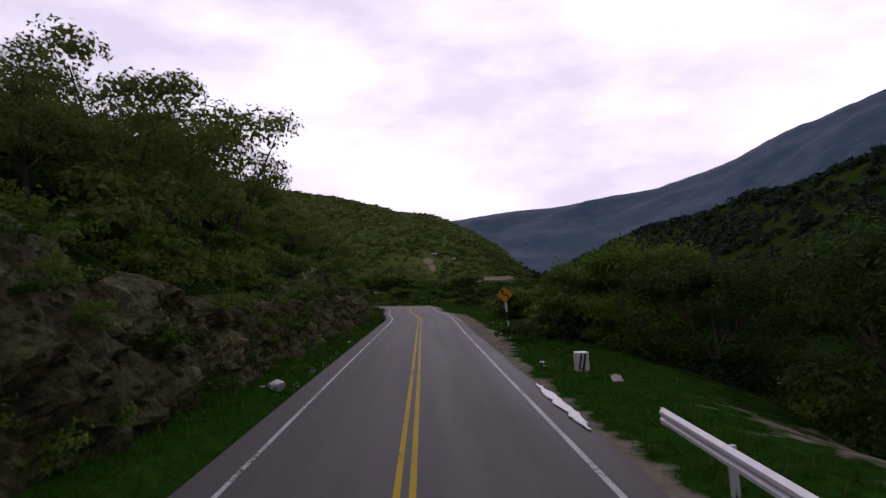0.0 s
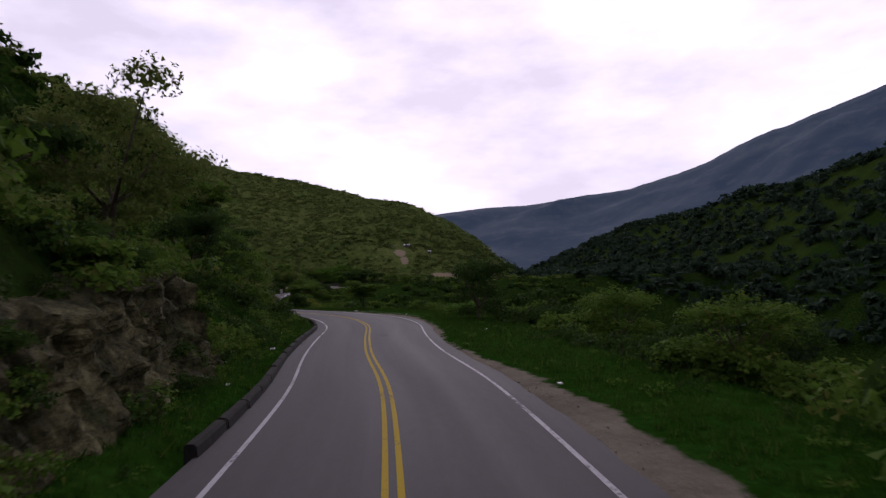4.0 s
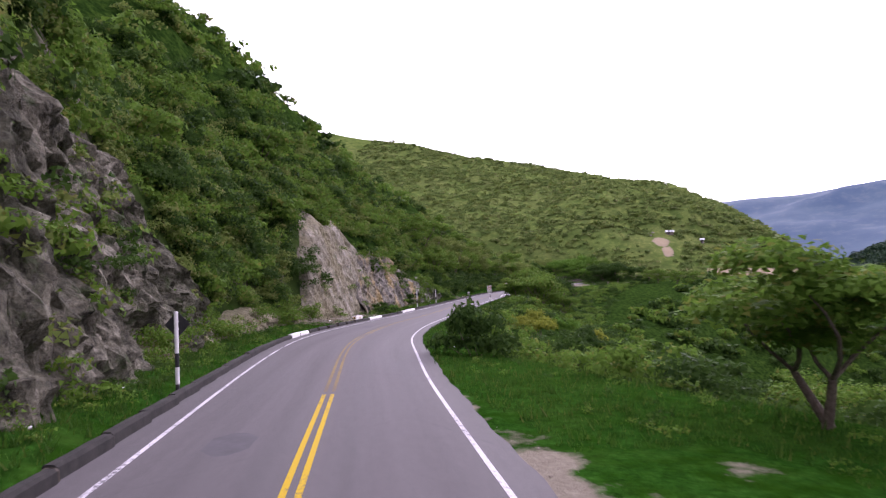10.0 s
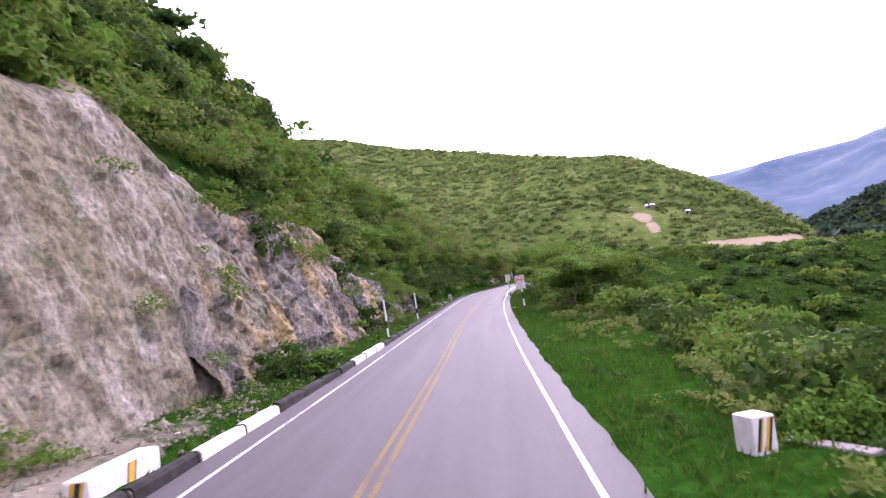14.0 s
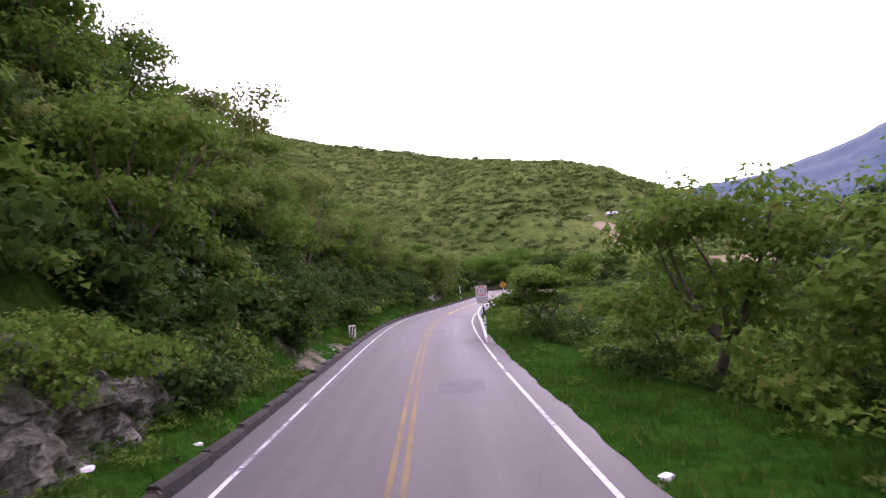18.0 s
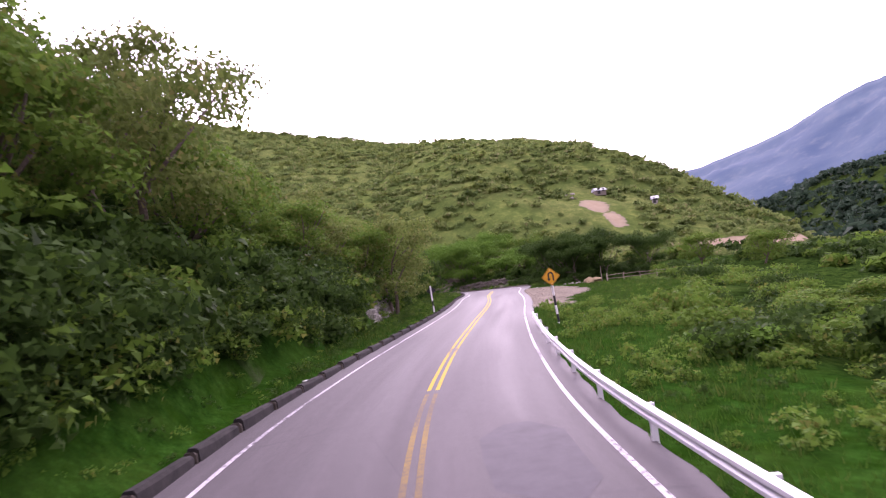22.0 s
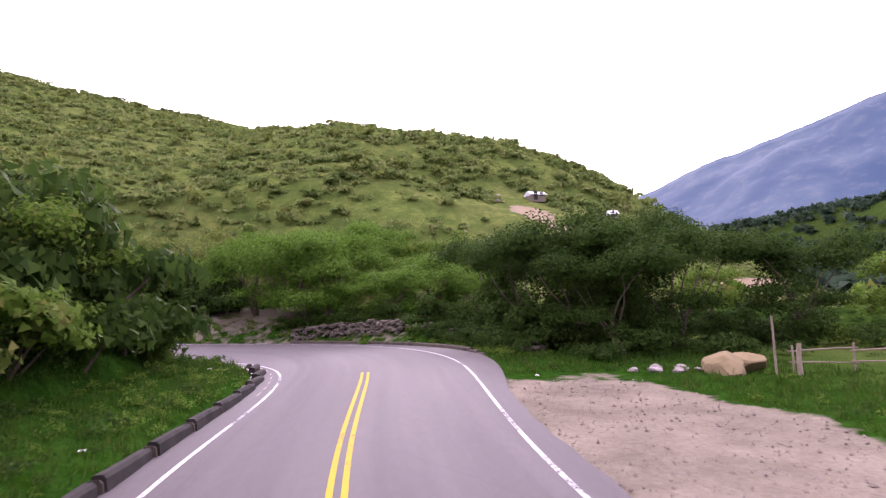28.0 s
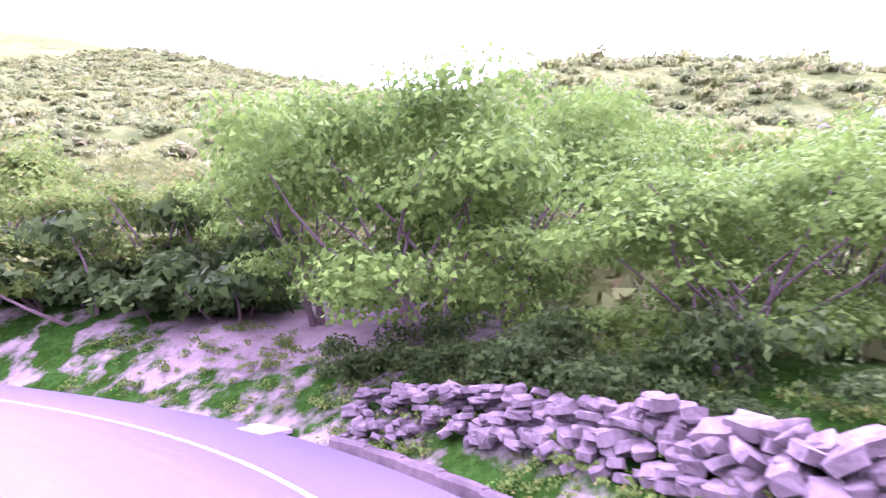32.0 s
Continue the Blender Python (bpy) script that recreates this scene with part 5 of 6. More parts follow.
TREES = {
    "acacia": make_tree("tree", 1, 5.2, 6.2, LEAF_MID, 7600, 0.105, "flat-topped acacia with a thin trunk in the grass", 2, 0.6, 0.35),
    "broad": make_tree("tree", 2, 9.0, 9.5, LEAF_DARK, 17000, 0.120, "broad dark-leaved tree with a low heavy crown", 2, 0.9, 0.2, True),
    "bright": make_tree("tree", 3, 7.6, 9.5, LEAF_LIGHT, 13500, 0.115, "bright green spreading tree behind the stone wall", 4, 0.75, 0.25, True),
    "wood": make_tree("tree", 4, 6.5, 6.4, LEAF_MID, 5200, 0.125, "mid-green tree on the wooded bank", 1, 0.9, 0.22, True),
    "feathery": make_tree("tree", 5, 7.0, 7.0, LEAF_SCRUB, 6400, 0.105, "feathery thin-leaved tree on the slope", 2, 0.7, 0.3, True),
    "shade": make_tree("tree", 6, 8.0, 7.5, LEAF_DARK, 9000, 0.12, "dark bushy tree on the valley side", 1, 1.0, 0.2, True),
}
BUSHES = {
    "mid": [make_bush("bush", 10 + k, LEAF_MID, 760, 0.086, "mid-green leafy bush on the roadside slope") for k in range(3)],
    "dark": [make_bush("bush", 20 + k, LEAF_DARK, 760, 0.09, "dark green dense bush on the slope") for k in range(2)],
    "scrub": [make_bush("bush", 30 + k, LEAF_SCRUB, 850, 0.072, "dry olive-green shrub on the slope") for k in range(2)],
    "light": [make_bush("bush", 40 + k, LEAF_LIGHT, 760, 0.086, "bright green leafy bush beside the grass") for k in range(2)],
    "yellow": [make_bush("bush", 50, LEAF_YELLOW, 760, 0.086, "yellow-green flowering bush on the slope")],
}

for kind, x, y, scale, turn, tall in (
        # valley side of the first straight
        ("shade", 14.2, 17, 0.95, 10, 1.0), ("shade", 13.5, 26, 0.9, 80, 0.85), ("wood", 12.2, 34, 1.0, 30, 0.95), ("shade", 13.5, 43, 0.85, 200, 0.9), ("wood", 13.5, 52, 1.0, 120, 0.9),
        ("shade", 18, 20, 0.95, 40, 0.95), ("shade", 19.5, 35, 1.0, 140, 0.9), ("wood", 14.5, 62, 0.85, 10, 0.85), ("shade", 20, 48, 0.95, 260, 0.85), ("shade", 17, 7, 0.9, 99, 0.9), ("wood", 19, 58, 0.9, 111, 0.8),
        ("shade", 9.2, 110, 0.74, 33, 1.0), ("wood", 17, 96, 0.9, 190, 0.8), ("shade", 20, 84, 0.9, 72, 0.8), ("wood", 12.5, 74, 0.6, 5, 0.8),
        # beside the grass lot and the second straight
        ("acacia", -2.6, 152, 1.15, 0, 0.68), ("acacia", 6, 160, 1.1, 40, 0.8), ("wood", 2, 172, 0.9, 80, 0.8), ("acacia", -25.2, 238, 0.95, 20, 1.05), ("wood", -18, 246, 0.8, 60, 0.8),
        ("wood", -22, 256, 0.85, 100, 0.8), ("wood", -23.0, 245.5, 1.0, 15, 0.95), ("wood", -22.8, 251.5, 1.1, 205, 1.0), ("wood", -26.4, 257.5, 1.1, 75, 1.0), ("shade", -19.5, 250, 1.1, 150, 0.95), ("wood", -20.5, 242, 1.1, 333, 0.9), 
        ("acacia", -30.5, 274.5, 0.95, 120, 1.2), ("wood", -25, 266, 0.8, 12, 0.8), ("wood", -18, 300, 0.7, 44, 0.7), ("acacia", -21, 316, 0.8, 90, 0.7),
        # dark crowns beside the first bend
        ("shade", -11.2, 92, 0.62, 20, 0.9), ("shade", -11.4, 98.5, 0.52, 140, 0.9), ("wood", -12.2, 105, 0.6, 260, 0.9), ("shade", -13.2, 111, 0.55, 75, 0.95), ("shade", -15.5, 101, 0.35, 310, 0.9),
        # crowns over the first cutting
        ("feathery", -11.0, 27, 1.1, 10, 1.05), ("feathery", -13.5, 47, 1.1, 90, 1.0), ("feathery", -16.0, 54, 0.85, 20, 0.85), ("feathery", -12.8, 21, 0.62, 60, 0.9), ("feathery", -15.5, 26, 0.7, 200, 0.9), ("feathery", -12.5, 61, 0.75, 130, 0.8), ("feathery", -11.8, 67, 0.7, 250, 0.85), ("feathery", -11.5, 82, 0.95, 70, 0.95), ("feathery", -16, 40, 0.9, 170, 0.85), ("feathery", -15, 12, 0.9, 300, 0.9),
        # wooded bank on the uphill side
        ("wood", -45.1, 254.0, 0.90, 189, 1.08), ("wood", -46.2, 259.5, 0.91, 240, 0.95), ("feathery", -47.3, 264.5, 0.88, 281, 1.00), ("wood", -46.9, 270.2, 0.92, 267, 0.98), ("wood", -48.2, 274.9, 0.82, 302, 0.91), ("wood", -48.7, 280.9, 0.84, 304, 1.04),
        ("feathery", -49.0, 287.0, 0.98, 202, 1.05), ("wood", -49.5, 292.7, 0.81, 187, 0.92), ("wood", -48.6, 297.5, 0.99, 223, 1.06), ("wood", -48.8, 303.7, 0.96, 293, 0.97), ("feathery", -48.5, 309.3, 0.98, 349, 1.08), ("wood", -47.8, 314.0, 0.91, 356, 0.93),
        ("wood", -47.9, 320.1, 0.78, 291, 0.88), ("wood", -46.8, 325.9, 0.75, 136, 0.9), ("feathery", -46.5, 330.6, 0.72, 45, 0.9), ("wood", -46.0, 335.3, 0.78, 218, 1.05), ("wood", -44.2, 341.5, 0.92, 23, 0.98), ("feathery", -42.0, 342.8, 1.05, 250, 1.0), ("wood", -44.1, 347.2, 0.98, 142, 1.00),
        ("feathery", -43.1, 353.6, 0.80, 307, 1.01), ("wood", -43.2, 359.9, 0.84, 134, 0.93), ("wood", -42.7, 364.5, 0.85, 70, 1.08), ("wood", -41.8, 369.8, 0.89, 329, 1.07), ("wood", -51.0, 258.0, 0.92, 259, 1.0), ("wood", -53.0, 268.0, 0.95, 324, 1.0),
        ("wood", -55.0, 280.0, 1.04, 121, 1.0), ("wood", -55.0, 292.0, 1.09, 223, 1.0), ("wood", -54.0, 305.0, 1.10, 266, 1.0), ("wood", -52.0, 318.0, 0.96, 173, 1.0), ("wood", -50.0, 366.0, 0.90, 212, 1.0), ("wood", -50.0, 378.0, 1.10, 161, 1.0),
        ("wood", -41.0, 381.0, 0.80, 10, 1.0), ("wood", -43.5, 388.0, 0.80, 192, 1.0),
        # round the hairpin
        ("bright", -31.5, 415.5, 1.0, 0, 1.05), ("bright", -24.0, 412, 0.75, 130, 0.8), ("bright", -36.5, 420.5, 0.95, 77, 1.05), ("bright", -29.5, 420, 1.0, 260, 1.1), ("bright", -20, 417, 0.9, 190, 0.9), ("wood", -45.5, 424, 1.0, 40, 0.85), ("wood", -51.5, 424.5, 1.0, 140, 0.85), ("feathery", -40, 430, 1.4, 20, 0.95), ("wood", -33, 431, 1.35, 100, 0.95), ("bright", -24, 427, 1.05, 300, 1.05), ("feathery", -48, 432, 1.4, 210, 0.95), ("wood", -15, 424, 1.3, 260, 0.95), ("wood", -57, 428, 1.3, 310, 0.95), ("feathery", -28.5, 437, 1.4, 44, 0.95), ("broad", -17.6, 401.5, 0.8, 0, 0.95), ("broad", -17.0, 394, 1.0, 70, 1.0), ("broad", -14.5, 387.5, 0.85, 150, 0.95),
        ("broad", -15.6, 390.2, 1.0, 40, 1.08), ("broad", -11.5, 394, 1.1, 200, 1.1), ("broad", -9.0, 391, 1.0, 220, 1.0), ("broad", -3.5, 388, 0.95, 310, 1.0), ("wood", 6, 388, 0.9, 30, 1.0), ("wood", 12, 380, 0.9, 90, 0.9), ("bright", -15, 414, 0.7, 50, 0.8), ("wood", -41, 428, 0.8, 11, 0.8),
        ("wood", -6, 412, 0.8, 45, 0.8), ("wood", 3, 404, 0.9, 160, 0.8), ("wood", 20, 392, 1.0, 66, 0.8)):
    place(TREES[kind], x, y, scale, turn, tall)


def scatter(seed, count, x0, x1, y0, y1, accept):
    """Places in a rectangle of the plan: x, y, z, row, lateral, of which accept() keeps some."""
    rng = np.random.default_rng(seed)
    x, y = rng.uniform(x0, x1, count), rng.uniform(y0, y1, count)
    z, bare, row, lat, _ = land(x, y)
    ok = accept(x, y, z, row, lat, rng) & (bare < 0.35)
    return np.c_[x, y, z][ok], row[ok], lat[ok]


def uphill(lo, hi):
    return lambda x, y, z, row, lat, rng: ((-lat - ROAD[row, 3] - KERB - table(np.minimum(RY[row], 385), VERGE_L)) > lo) & ((-lat - ROAD[row, 3]) < hi)


def downhill(lo, hi):
    return lambda x, y, z, row, lat, rng: ((lat - ROAD[row, 4] - table(np.minimum(RY[row], 385), VERGE_R)) > lo) & ((lat - ROAD[row, 4]) < hi)


# single bushes nearest to the road
rng_b = random.Random(8)
spots, rows_, lats_ = scatter(101, 900, -75, 5, -10, 395, uphill(2.4, 17))
chosen = [(p, i) for p, i in zip(spots, rows_)][:80]
for p, i in chosen:
    early = p[1] < 120
    kind = rng_b.choice(["dark", "mid", "scrub"] if early else ["mid", "mid", "light", "scrub", "dark"])
    place(rng_b.choice(BUSHES[kind]), p[0], p[1], rng_b.uniform(1.0, 2.0), rng_b.uniform(0, 360), rng_b.uniform(0.8, 1.15), 0.25, p[2])
spots, rows_, lats_ = scatter(102, 1500, -40, 30, 26, 375, downhill(0.6, 15))
for p in spots[:60]:
    kind = rng_b.choice(["mid", "light", "mid", "dark"] if p[1] > 120 else ["dark", "mid"])
    place(rng_b.choice(BUSHES[kind]), p[0], p[1], rng_b.uniform(0.7, 1.7), rng_b.uniform(0, 360), rng_b.uniform(0.7, 1.1), 0.2, p[2])
for kind, x, y, s, tall in (("dark", -14.6, 165.5, 1.3, 1.3), ("mid", -12.2, 169, 0.8, 0.9), ("yellow", -17.6, 197, 1.5, 1.1), ("yellow", -16.0, 199, 1.5, 1.1), ("yellow", -11.5, 205, 1.6, 0.9), ("light", -36.9, 208.2, 1.0, 0.8),
                            ("dark", -37.3, 206.8, 0.9, 0.8), ("mid", -39.8, 221.5, 1.4, 1.0), ("dark", -40.6, 225.5, 1.4, 1.0), ("mid", -26.5, 314, 0.9, 0.8), ("mid", -24.5, 305, 1.1, 0.9),
                            ("light", -27.5, 404.8, 0.55, 1.4), ("dark", -40.6, 421.4, 1.9, 0.95), ("dark", -44, 421.6, 2.1, 0.95), ("dark", -42.4, 423.5, 2.2, 1.1), ("dark", -47.4, 422.4, 2.2, 0.95), ("mid", -50.5, 423, 2.1, 0.9), ("dark", -54, 423.6, 2.2, 0.9),
                            ("dark", -21.6, 403.6, 1.3, 1.2), ("dark", -18.8, 396.5, 1.4, 1.1), ("dark", -17.8, 391.5, 1.6, 1.1), ("dark", -39.6, 385.5, 2.0, 1.25), ("dark", -41.0, 391.0, 2.1, 1.2), ("dark", -40.0, 380.4, 1.9, 1.3), ("mid", -40.6, 376.4, 1.9, 1.2), ("dark", -42.6, 383.0, 2.4, 1.4), ("mid", -42.4, 373.0, 2.2, 1.3), ("dark", -43.0, 378.4, 2.5, 1.4), ("mid", -39.0, 388.8, 1.5, 1.1)):
    place(random.choice(BUSHES[kind]), x, y, s, rng_b.uniform(0, 360), tall, 0.2)


# joined growth: shrubs on the slopes, woods on the hill, grass on the verges
def thicket(name, label, leaf, spots, scale, cards, size, seed, flat=0.8):
    """One mesh of shrubs at the given spots."""
    rng = np.random.default_rng(seed)
    templates = []
    for k in range(6):
        blobs = [(rng.normal(0, 0.4), rng.normal(0, 0.4), rng.uniform(0.2, 1.0) * flat, rng.uniform(0.35, 0.6), rng.uniform(0.3, 0.5) * flat) for _ in range(6)]
        templates.append(clothed(rng, int(cards * 1.15), blobs, size * 0.86, corners=3))
    out = []
    for p in spots:
        t = templates[rng.integers(6)]
        s, a = rng.uniform(*scale) * (0.72 if p[1] < 78 and p[0] < 0 else 1), rng.uniform(0, 6.28)
        c, d = np.cos(a) * s, np.sin(a) * s
        out.append(np.c_[t[:, 0] * c - t[:, 1] * d + p[0], t[:, 0] * d + t[:, 1] * c + p[1], t[:, 2] * s * rng.uniform(0.75, 1.15) + p[2] - 0.15 * s])
    ob = new(name, quads_mesh(name, np.concatenate(out), leaf, 3))
    return tagged(ob, label, "shrubs", kind="stuff")


def shares(spots, *parts):
    """The spots dealt out in the given shares."""
    total, at, out = sum(parts), 0, []
    for s in parts:
        n = int(len(spots) * s / total)
        out.append(spots[at:at + n])
        at += n
    return out


def bank(x, y, z, row, lat, rng):
    out = -lat - ROAD[row, 3] - KERB - table(np.minimum(RY[row], 385), VERGE_L)
    rock = table(RY[row], CUT_L) > 1.7
    scarp = (RY[row] > 187) & (RY[row] < 212)
    return (out > np.where(scarp, 5.2, np.where(rock, 2.6, 0.5))) & (out < 17)


a = np.concatenate([scatter(201, 12000, -75, 5, -20, 402, bank)[0][:1350], scatter(211, 6000, -70, -15, 130, 265, bank)[0][:420]])
np.random.default_rng(9).shuffle(a)
a, c, e = shares(a, 5, 3, 2)
thicket("shrubs", "dense green shrubs over the uphill bank", LEAF_MID, a, (1.1, 2.1), 175, 0.115, 1, 1.0)
thicket("shrubs", "dark shrubs over the uphill bank", LEAF_DARK, c, (1.1, 2.1), 175, 0.118, 2, 1.0)
thicket("shrubs", "olive scrub over the uphill bank", LEAF_SCRUB, e, (0.9, 1.7), 220, 0.093, 3, 1.0)
a = scatter(212, 9000, -62, 5, 24, 398, lambda x, y, z, row, lat, rng: (lat < 0) & (np.abs(-lat - ROAD[row, 3] - KERB - 0.25 - table(np.minimum(RY[row], 385), VERGE_L) - 1.6) < 1.5) & ((RY[row] < 152) | (RY[row] > 250)))[0][:560]
c, e = shares(a, 1, 1)
thicket("shrubs", "low green hem of shrubs along the bank", LEAF_MID, c, (0.7, 1.6), 246, 0.087, 31, 1.0)
thicket("shrubs", "low dark hem of shrubs along the bank", LEAF_DARK, e, (0.8, 1.7), 246, 0.091, 32, 1.0)
a = scatter(219, 16000, -56, -34, 251, 378, lambda x, y, z, row, lat, rng: (lat < 0) & (np.abs(-lat - ROAD[row, 3] - KERB - 0.25 - table(np.minimum(RY[row], 385), VERGE_L) - 1.4) < 1.2) & ((RY[row] < 330) | (RY[row] > 348)))[0][:640]
c, e = shares(a, 2, 1)
thicket("shrubs", "dark shade-grown shrubs at the foot of the wood", LEAF_DARK, c, (0.9, 1.9), 230, 0.10, 35, 1.15)
thicket("shrubs", "green shrubs at the foot of the wood", LEAF_MID, e, (0.8, 1.6), 230, 0.098, 36, 1.1)
a, c, e = shares(scatter(206, 9000, -130, -15, -20, 402, uphill(14, 75))[0][:1050], 4, 2, 3)
thicket("shrubs", "green shrubs higher on the slope", LEAF_MID, a, (1.5, 3.0), 105, 0.195, 13, 0.9)
thicket("shrubs", "dark shrubs higher on the slope", LEAF_DARK, c, (1.5, 3.0), 105, 0.195, 14, 0.9)
thicket("shrubs", "olive scrub higher on the slope", LEAF_SCRUB, e, (1.2, 2.4), 120, 0.17, 15, 0.9)
a, c = shares(scatter(202, 9000, -35, 40, -10, 400, lambda x, y, z, row, lat, rng: downhill(1.5, 24)(x, y, z, row, lat, rng) & ((y > 24) | (x > 12)))[0][:780], 1, 1)
thicket("shrubs", "green thicket below the road", LEAF_MID, a, (0.9, 2.0), 300, 0.080, 4)
thicket("shrubs", "dark thicket below the road", LEAF_DARK, c, (0.9, 2.2), 300, 0.083, 5)
a = scatter(208, 1500, -24, 4, 383, 408, lambda x, y, z, row, lat, rng: (lat > ROAD[row, 4] + 5.8) & (rng.random(len(x)) < 0.5))[0][:130]
thicket("shrubs", "dark undergrowth beneath the big trees", LEAF_DARK, a, (0.7, 1.5), 377, 0.084, 16)
a, c = shares(scatter(207, 7000, -20, 150, -10, 425, downhill(22, 150))[0][:1200], 3, 4)
thicket("shrubs", "green wooded slope down the valley", LEAF_MID, a, (1.6, 3.4), 90, 0.22, 24)
thicket("shrubs", "dark wooded slope down the valley", LEAF_DARK, c, (1.6, 3.6), 90, 0.22, 25)

def cling(face, count, low, high, seed, patchy=0.0):
    """Places on a rock face between two shares of its height, in patches."""
    rng = np.random.default_rng(seed)
    v = FACES[face].reshape(-1, 45, 3)
    col, up = rng.integers(0, len(v), count), (rng.uniform(low, high, count) * 44).astype(int)
    p = v[col, up]
    return p[soft(p[:, 0] + p[:, 2] * 0.7, p[:, 1] + p[:, 2], seed, 9, 2) > patchy]


spots = np.concatenate([cling(0, 260, 0.55, 1.0, 1, -0.1), cling(0, 60, 0.2, 0.6, 2, 0.2), cling(1, 120, 0.45, 1.0, 3, 0.25), cling(1, 70, 0.05, 0.35, 4, 0.15)])
thicket("shrubs", "dark shrubs clinging to the rock wall", LEAF_DARK, spots[::2], (0.5, 1.25), 246, 0.084, 41, 0.9)
thicket("shrubs", "olive shrubs clinging to the rock wall", LEAF_MID, spots[1::2], (0.5, 1.2), 246, 0.084, 42, 0.9)
spots = np.concatenate([cling(2, 130, 0.5, 1.0, 5, -0.2), cling(4, 70, 0.35, 1.0, 6, 0.15), cling(3, 12, 0.15, 0.8, 7, 0.1), cling(5, 150, 0.6, 1.0, 8, -0.4), cling(5, 40, 0.1, 0.6, 10, 0.1), cling(6, 14, 0.6, 1.0, 9, 0.0)])
thicket("shrubs", "green shrubs rooted in the cuttings", LEAF_MID, spots, (0.4, 1.1), 180, 0.086, 43, 0.9)
a = scatter(213, 9000, -46, -4, 112, 190, lambda x, y, z, row, lat, rng: (lat < 0) & ((RY[row] < 124) | (RY[row] > 143)) & (np.abs(-lat - ROAD[row, 3] - KERB - 0.25 - table(RY[row], VERGE_L) - 4.6) < 3.2))[0][:330]
b = scatter(216, 9000, -52, -28, 163, 230, lambda x, y, z, row, lat, rng: (lat < 0) & (np.abs(-lat - ROAD[row, 3] - KERB - 0.25 - table(RY[row], VERGE_L) - np.where(RY[row] > 187, 7.4, 4.0)) < 2.2))[0][:290]
c = scatter(218, 5000, -14, 0, -8, 82, lambda x, y, z, row, lat, rng: (lat < 0) & (np.abs(-lat - ROAD[row, 3] - KERB - 0.25 - table(RY[row], VERGE_L) - 3.4) < 1.5))[0][:150]
a = np.concatenate([a, b, c])
np.random.default_rng(19).shuffle(a)
thicket("shrubs", "green shrubs all over the steep slope", LEAF_MID, a[::2], (0.8, 1.7), 200, 0.10, 33, 1.0)
thicket("shrubs", "dark and olive shrubs all over the steep slope", LEAF_SCRUB, a[1::2], (0.8, 1.6), 200, 0.10, 34, 1.0)
x, y = np.random.default_rng(77).uniform((-44, 163), (-33, 193), (260, 2)).T
z, _, row, lat, _ = land(x, y)
out = -lat - ROAD[row, 3] - KERB
keep = (out > 4.2) & (out < 9)
thicket("shrubs", "dense dark shrubs hanging over the low bank", LEAF_DARK, np.c_[x, y, z][keep][:70], (1.2, 2.1), 435, 0.084, 44, 1.1)


def hillside(x, y, z, row, lat, rng):
    meadow = np.exp(-(((x + 5) / 22) ** 2 + ((y - 468) / 14) ** 2))
    thin = 0.6 + 0.4 * (soft(x, y, 31, 70) > 0.0) + 0.5 * (y < 520) + 0.15 * np.clip((430 - y) / 10, 0, 1)
    return (np.abs(lat) > 14) & (z > -30) & (rng.random(len(x)) < thin * (1 - 0.95 * meadow)) & (np.abs(x - 13) + 0.4 * np.abs(y - 466) > 11)


a, c, e = shares(scatter(203, 30000, -240, 130, 416, 690, hillside)[0][:11000], 7, 1, 4)
thicket("hill_scrub", "olive scrub on the hill ahead", LEAF_HILL, a, (0.8, 2.9), 30, 0.30, 6, 0.42)
thicket("hill_woods", "dark trees on the hill ahead", LEAF_SCRUB, c, (1.0, 2.8), 50, 0.26, 7, 0.9)
thicket("hill_woods", "green trees on the hill ahead", LEAF_HILL_DARK, e, (0.9, 2.8), 34, 0.28, 8, 0.55)
d = scatter(204, 1500, -230, -60, 60, 430, lambda x, y, z, row, lat, rng: np.abs(lat) > 60)[0]
thicket("hill_scrub", "scrub high on the mountain flank", LEAF_HILL, d[:800], (1.5, 3.5), 60, 0.3, 9, 0.7)


def spur(x, y, z, row, lat, rng):
    return (np.hypot(x, y - 200) > 240) & (z > -66) & (x > 100) & (lat > 60)


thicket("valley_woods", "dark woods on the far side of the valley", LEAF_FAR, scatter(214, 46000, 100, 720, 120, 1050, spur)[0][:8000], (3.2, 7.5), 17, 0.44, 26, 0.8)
wall_line = np.array([(-33.6, 414.6), (-30.2, 412.4), (-27.0, 409.6), (-24.6, 407.0)])
f = np.random.default_rng(6).uniform(0, 3, 34)
spots = np.c_[np.interp(f, range(4), wall_line[:, 0]), np.interp(f, range(4), wall_line[:, 1])] + np.random.default_rng(7).uniform(-0.5, 1.4, (34, 2))
thicket("shrubs", "dark undergrowth behind the stone wall", LEAF_DARK, np.c_[spots, land(*spots.T)[0]], (0.7, 1.35), 406, 0.076, 45, 1.0)
x, y = np.random.default_rng(12).uniform((-46, 388), (-20, 420), (2600, 2)).T
z, _, row, lat, _ = land(x, y)
keep = (lat > ROAD[row, 4] + 2.7) & (lat < ROAD[row, 4] + 6.5)
# dark shrubs added to stand for the trees' shadow on this bank
shade = (lat > ROAD[row, 4] + 3.6) & (lat < ROAD[row, 4] + 7.0) & (y < 402) & (x > -30)
thicket("shrubs", "dark undergrowth added to darken the shaded bank outside the hairpin", LEAF_DARK, np.c_[x, y, z][shade][:120], (0.5, 1.1), 330, 0.076, 49, 0.9)
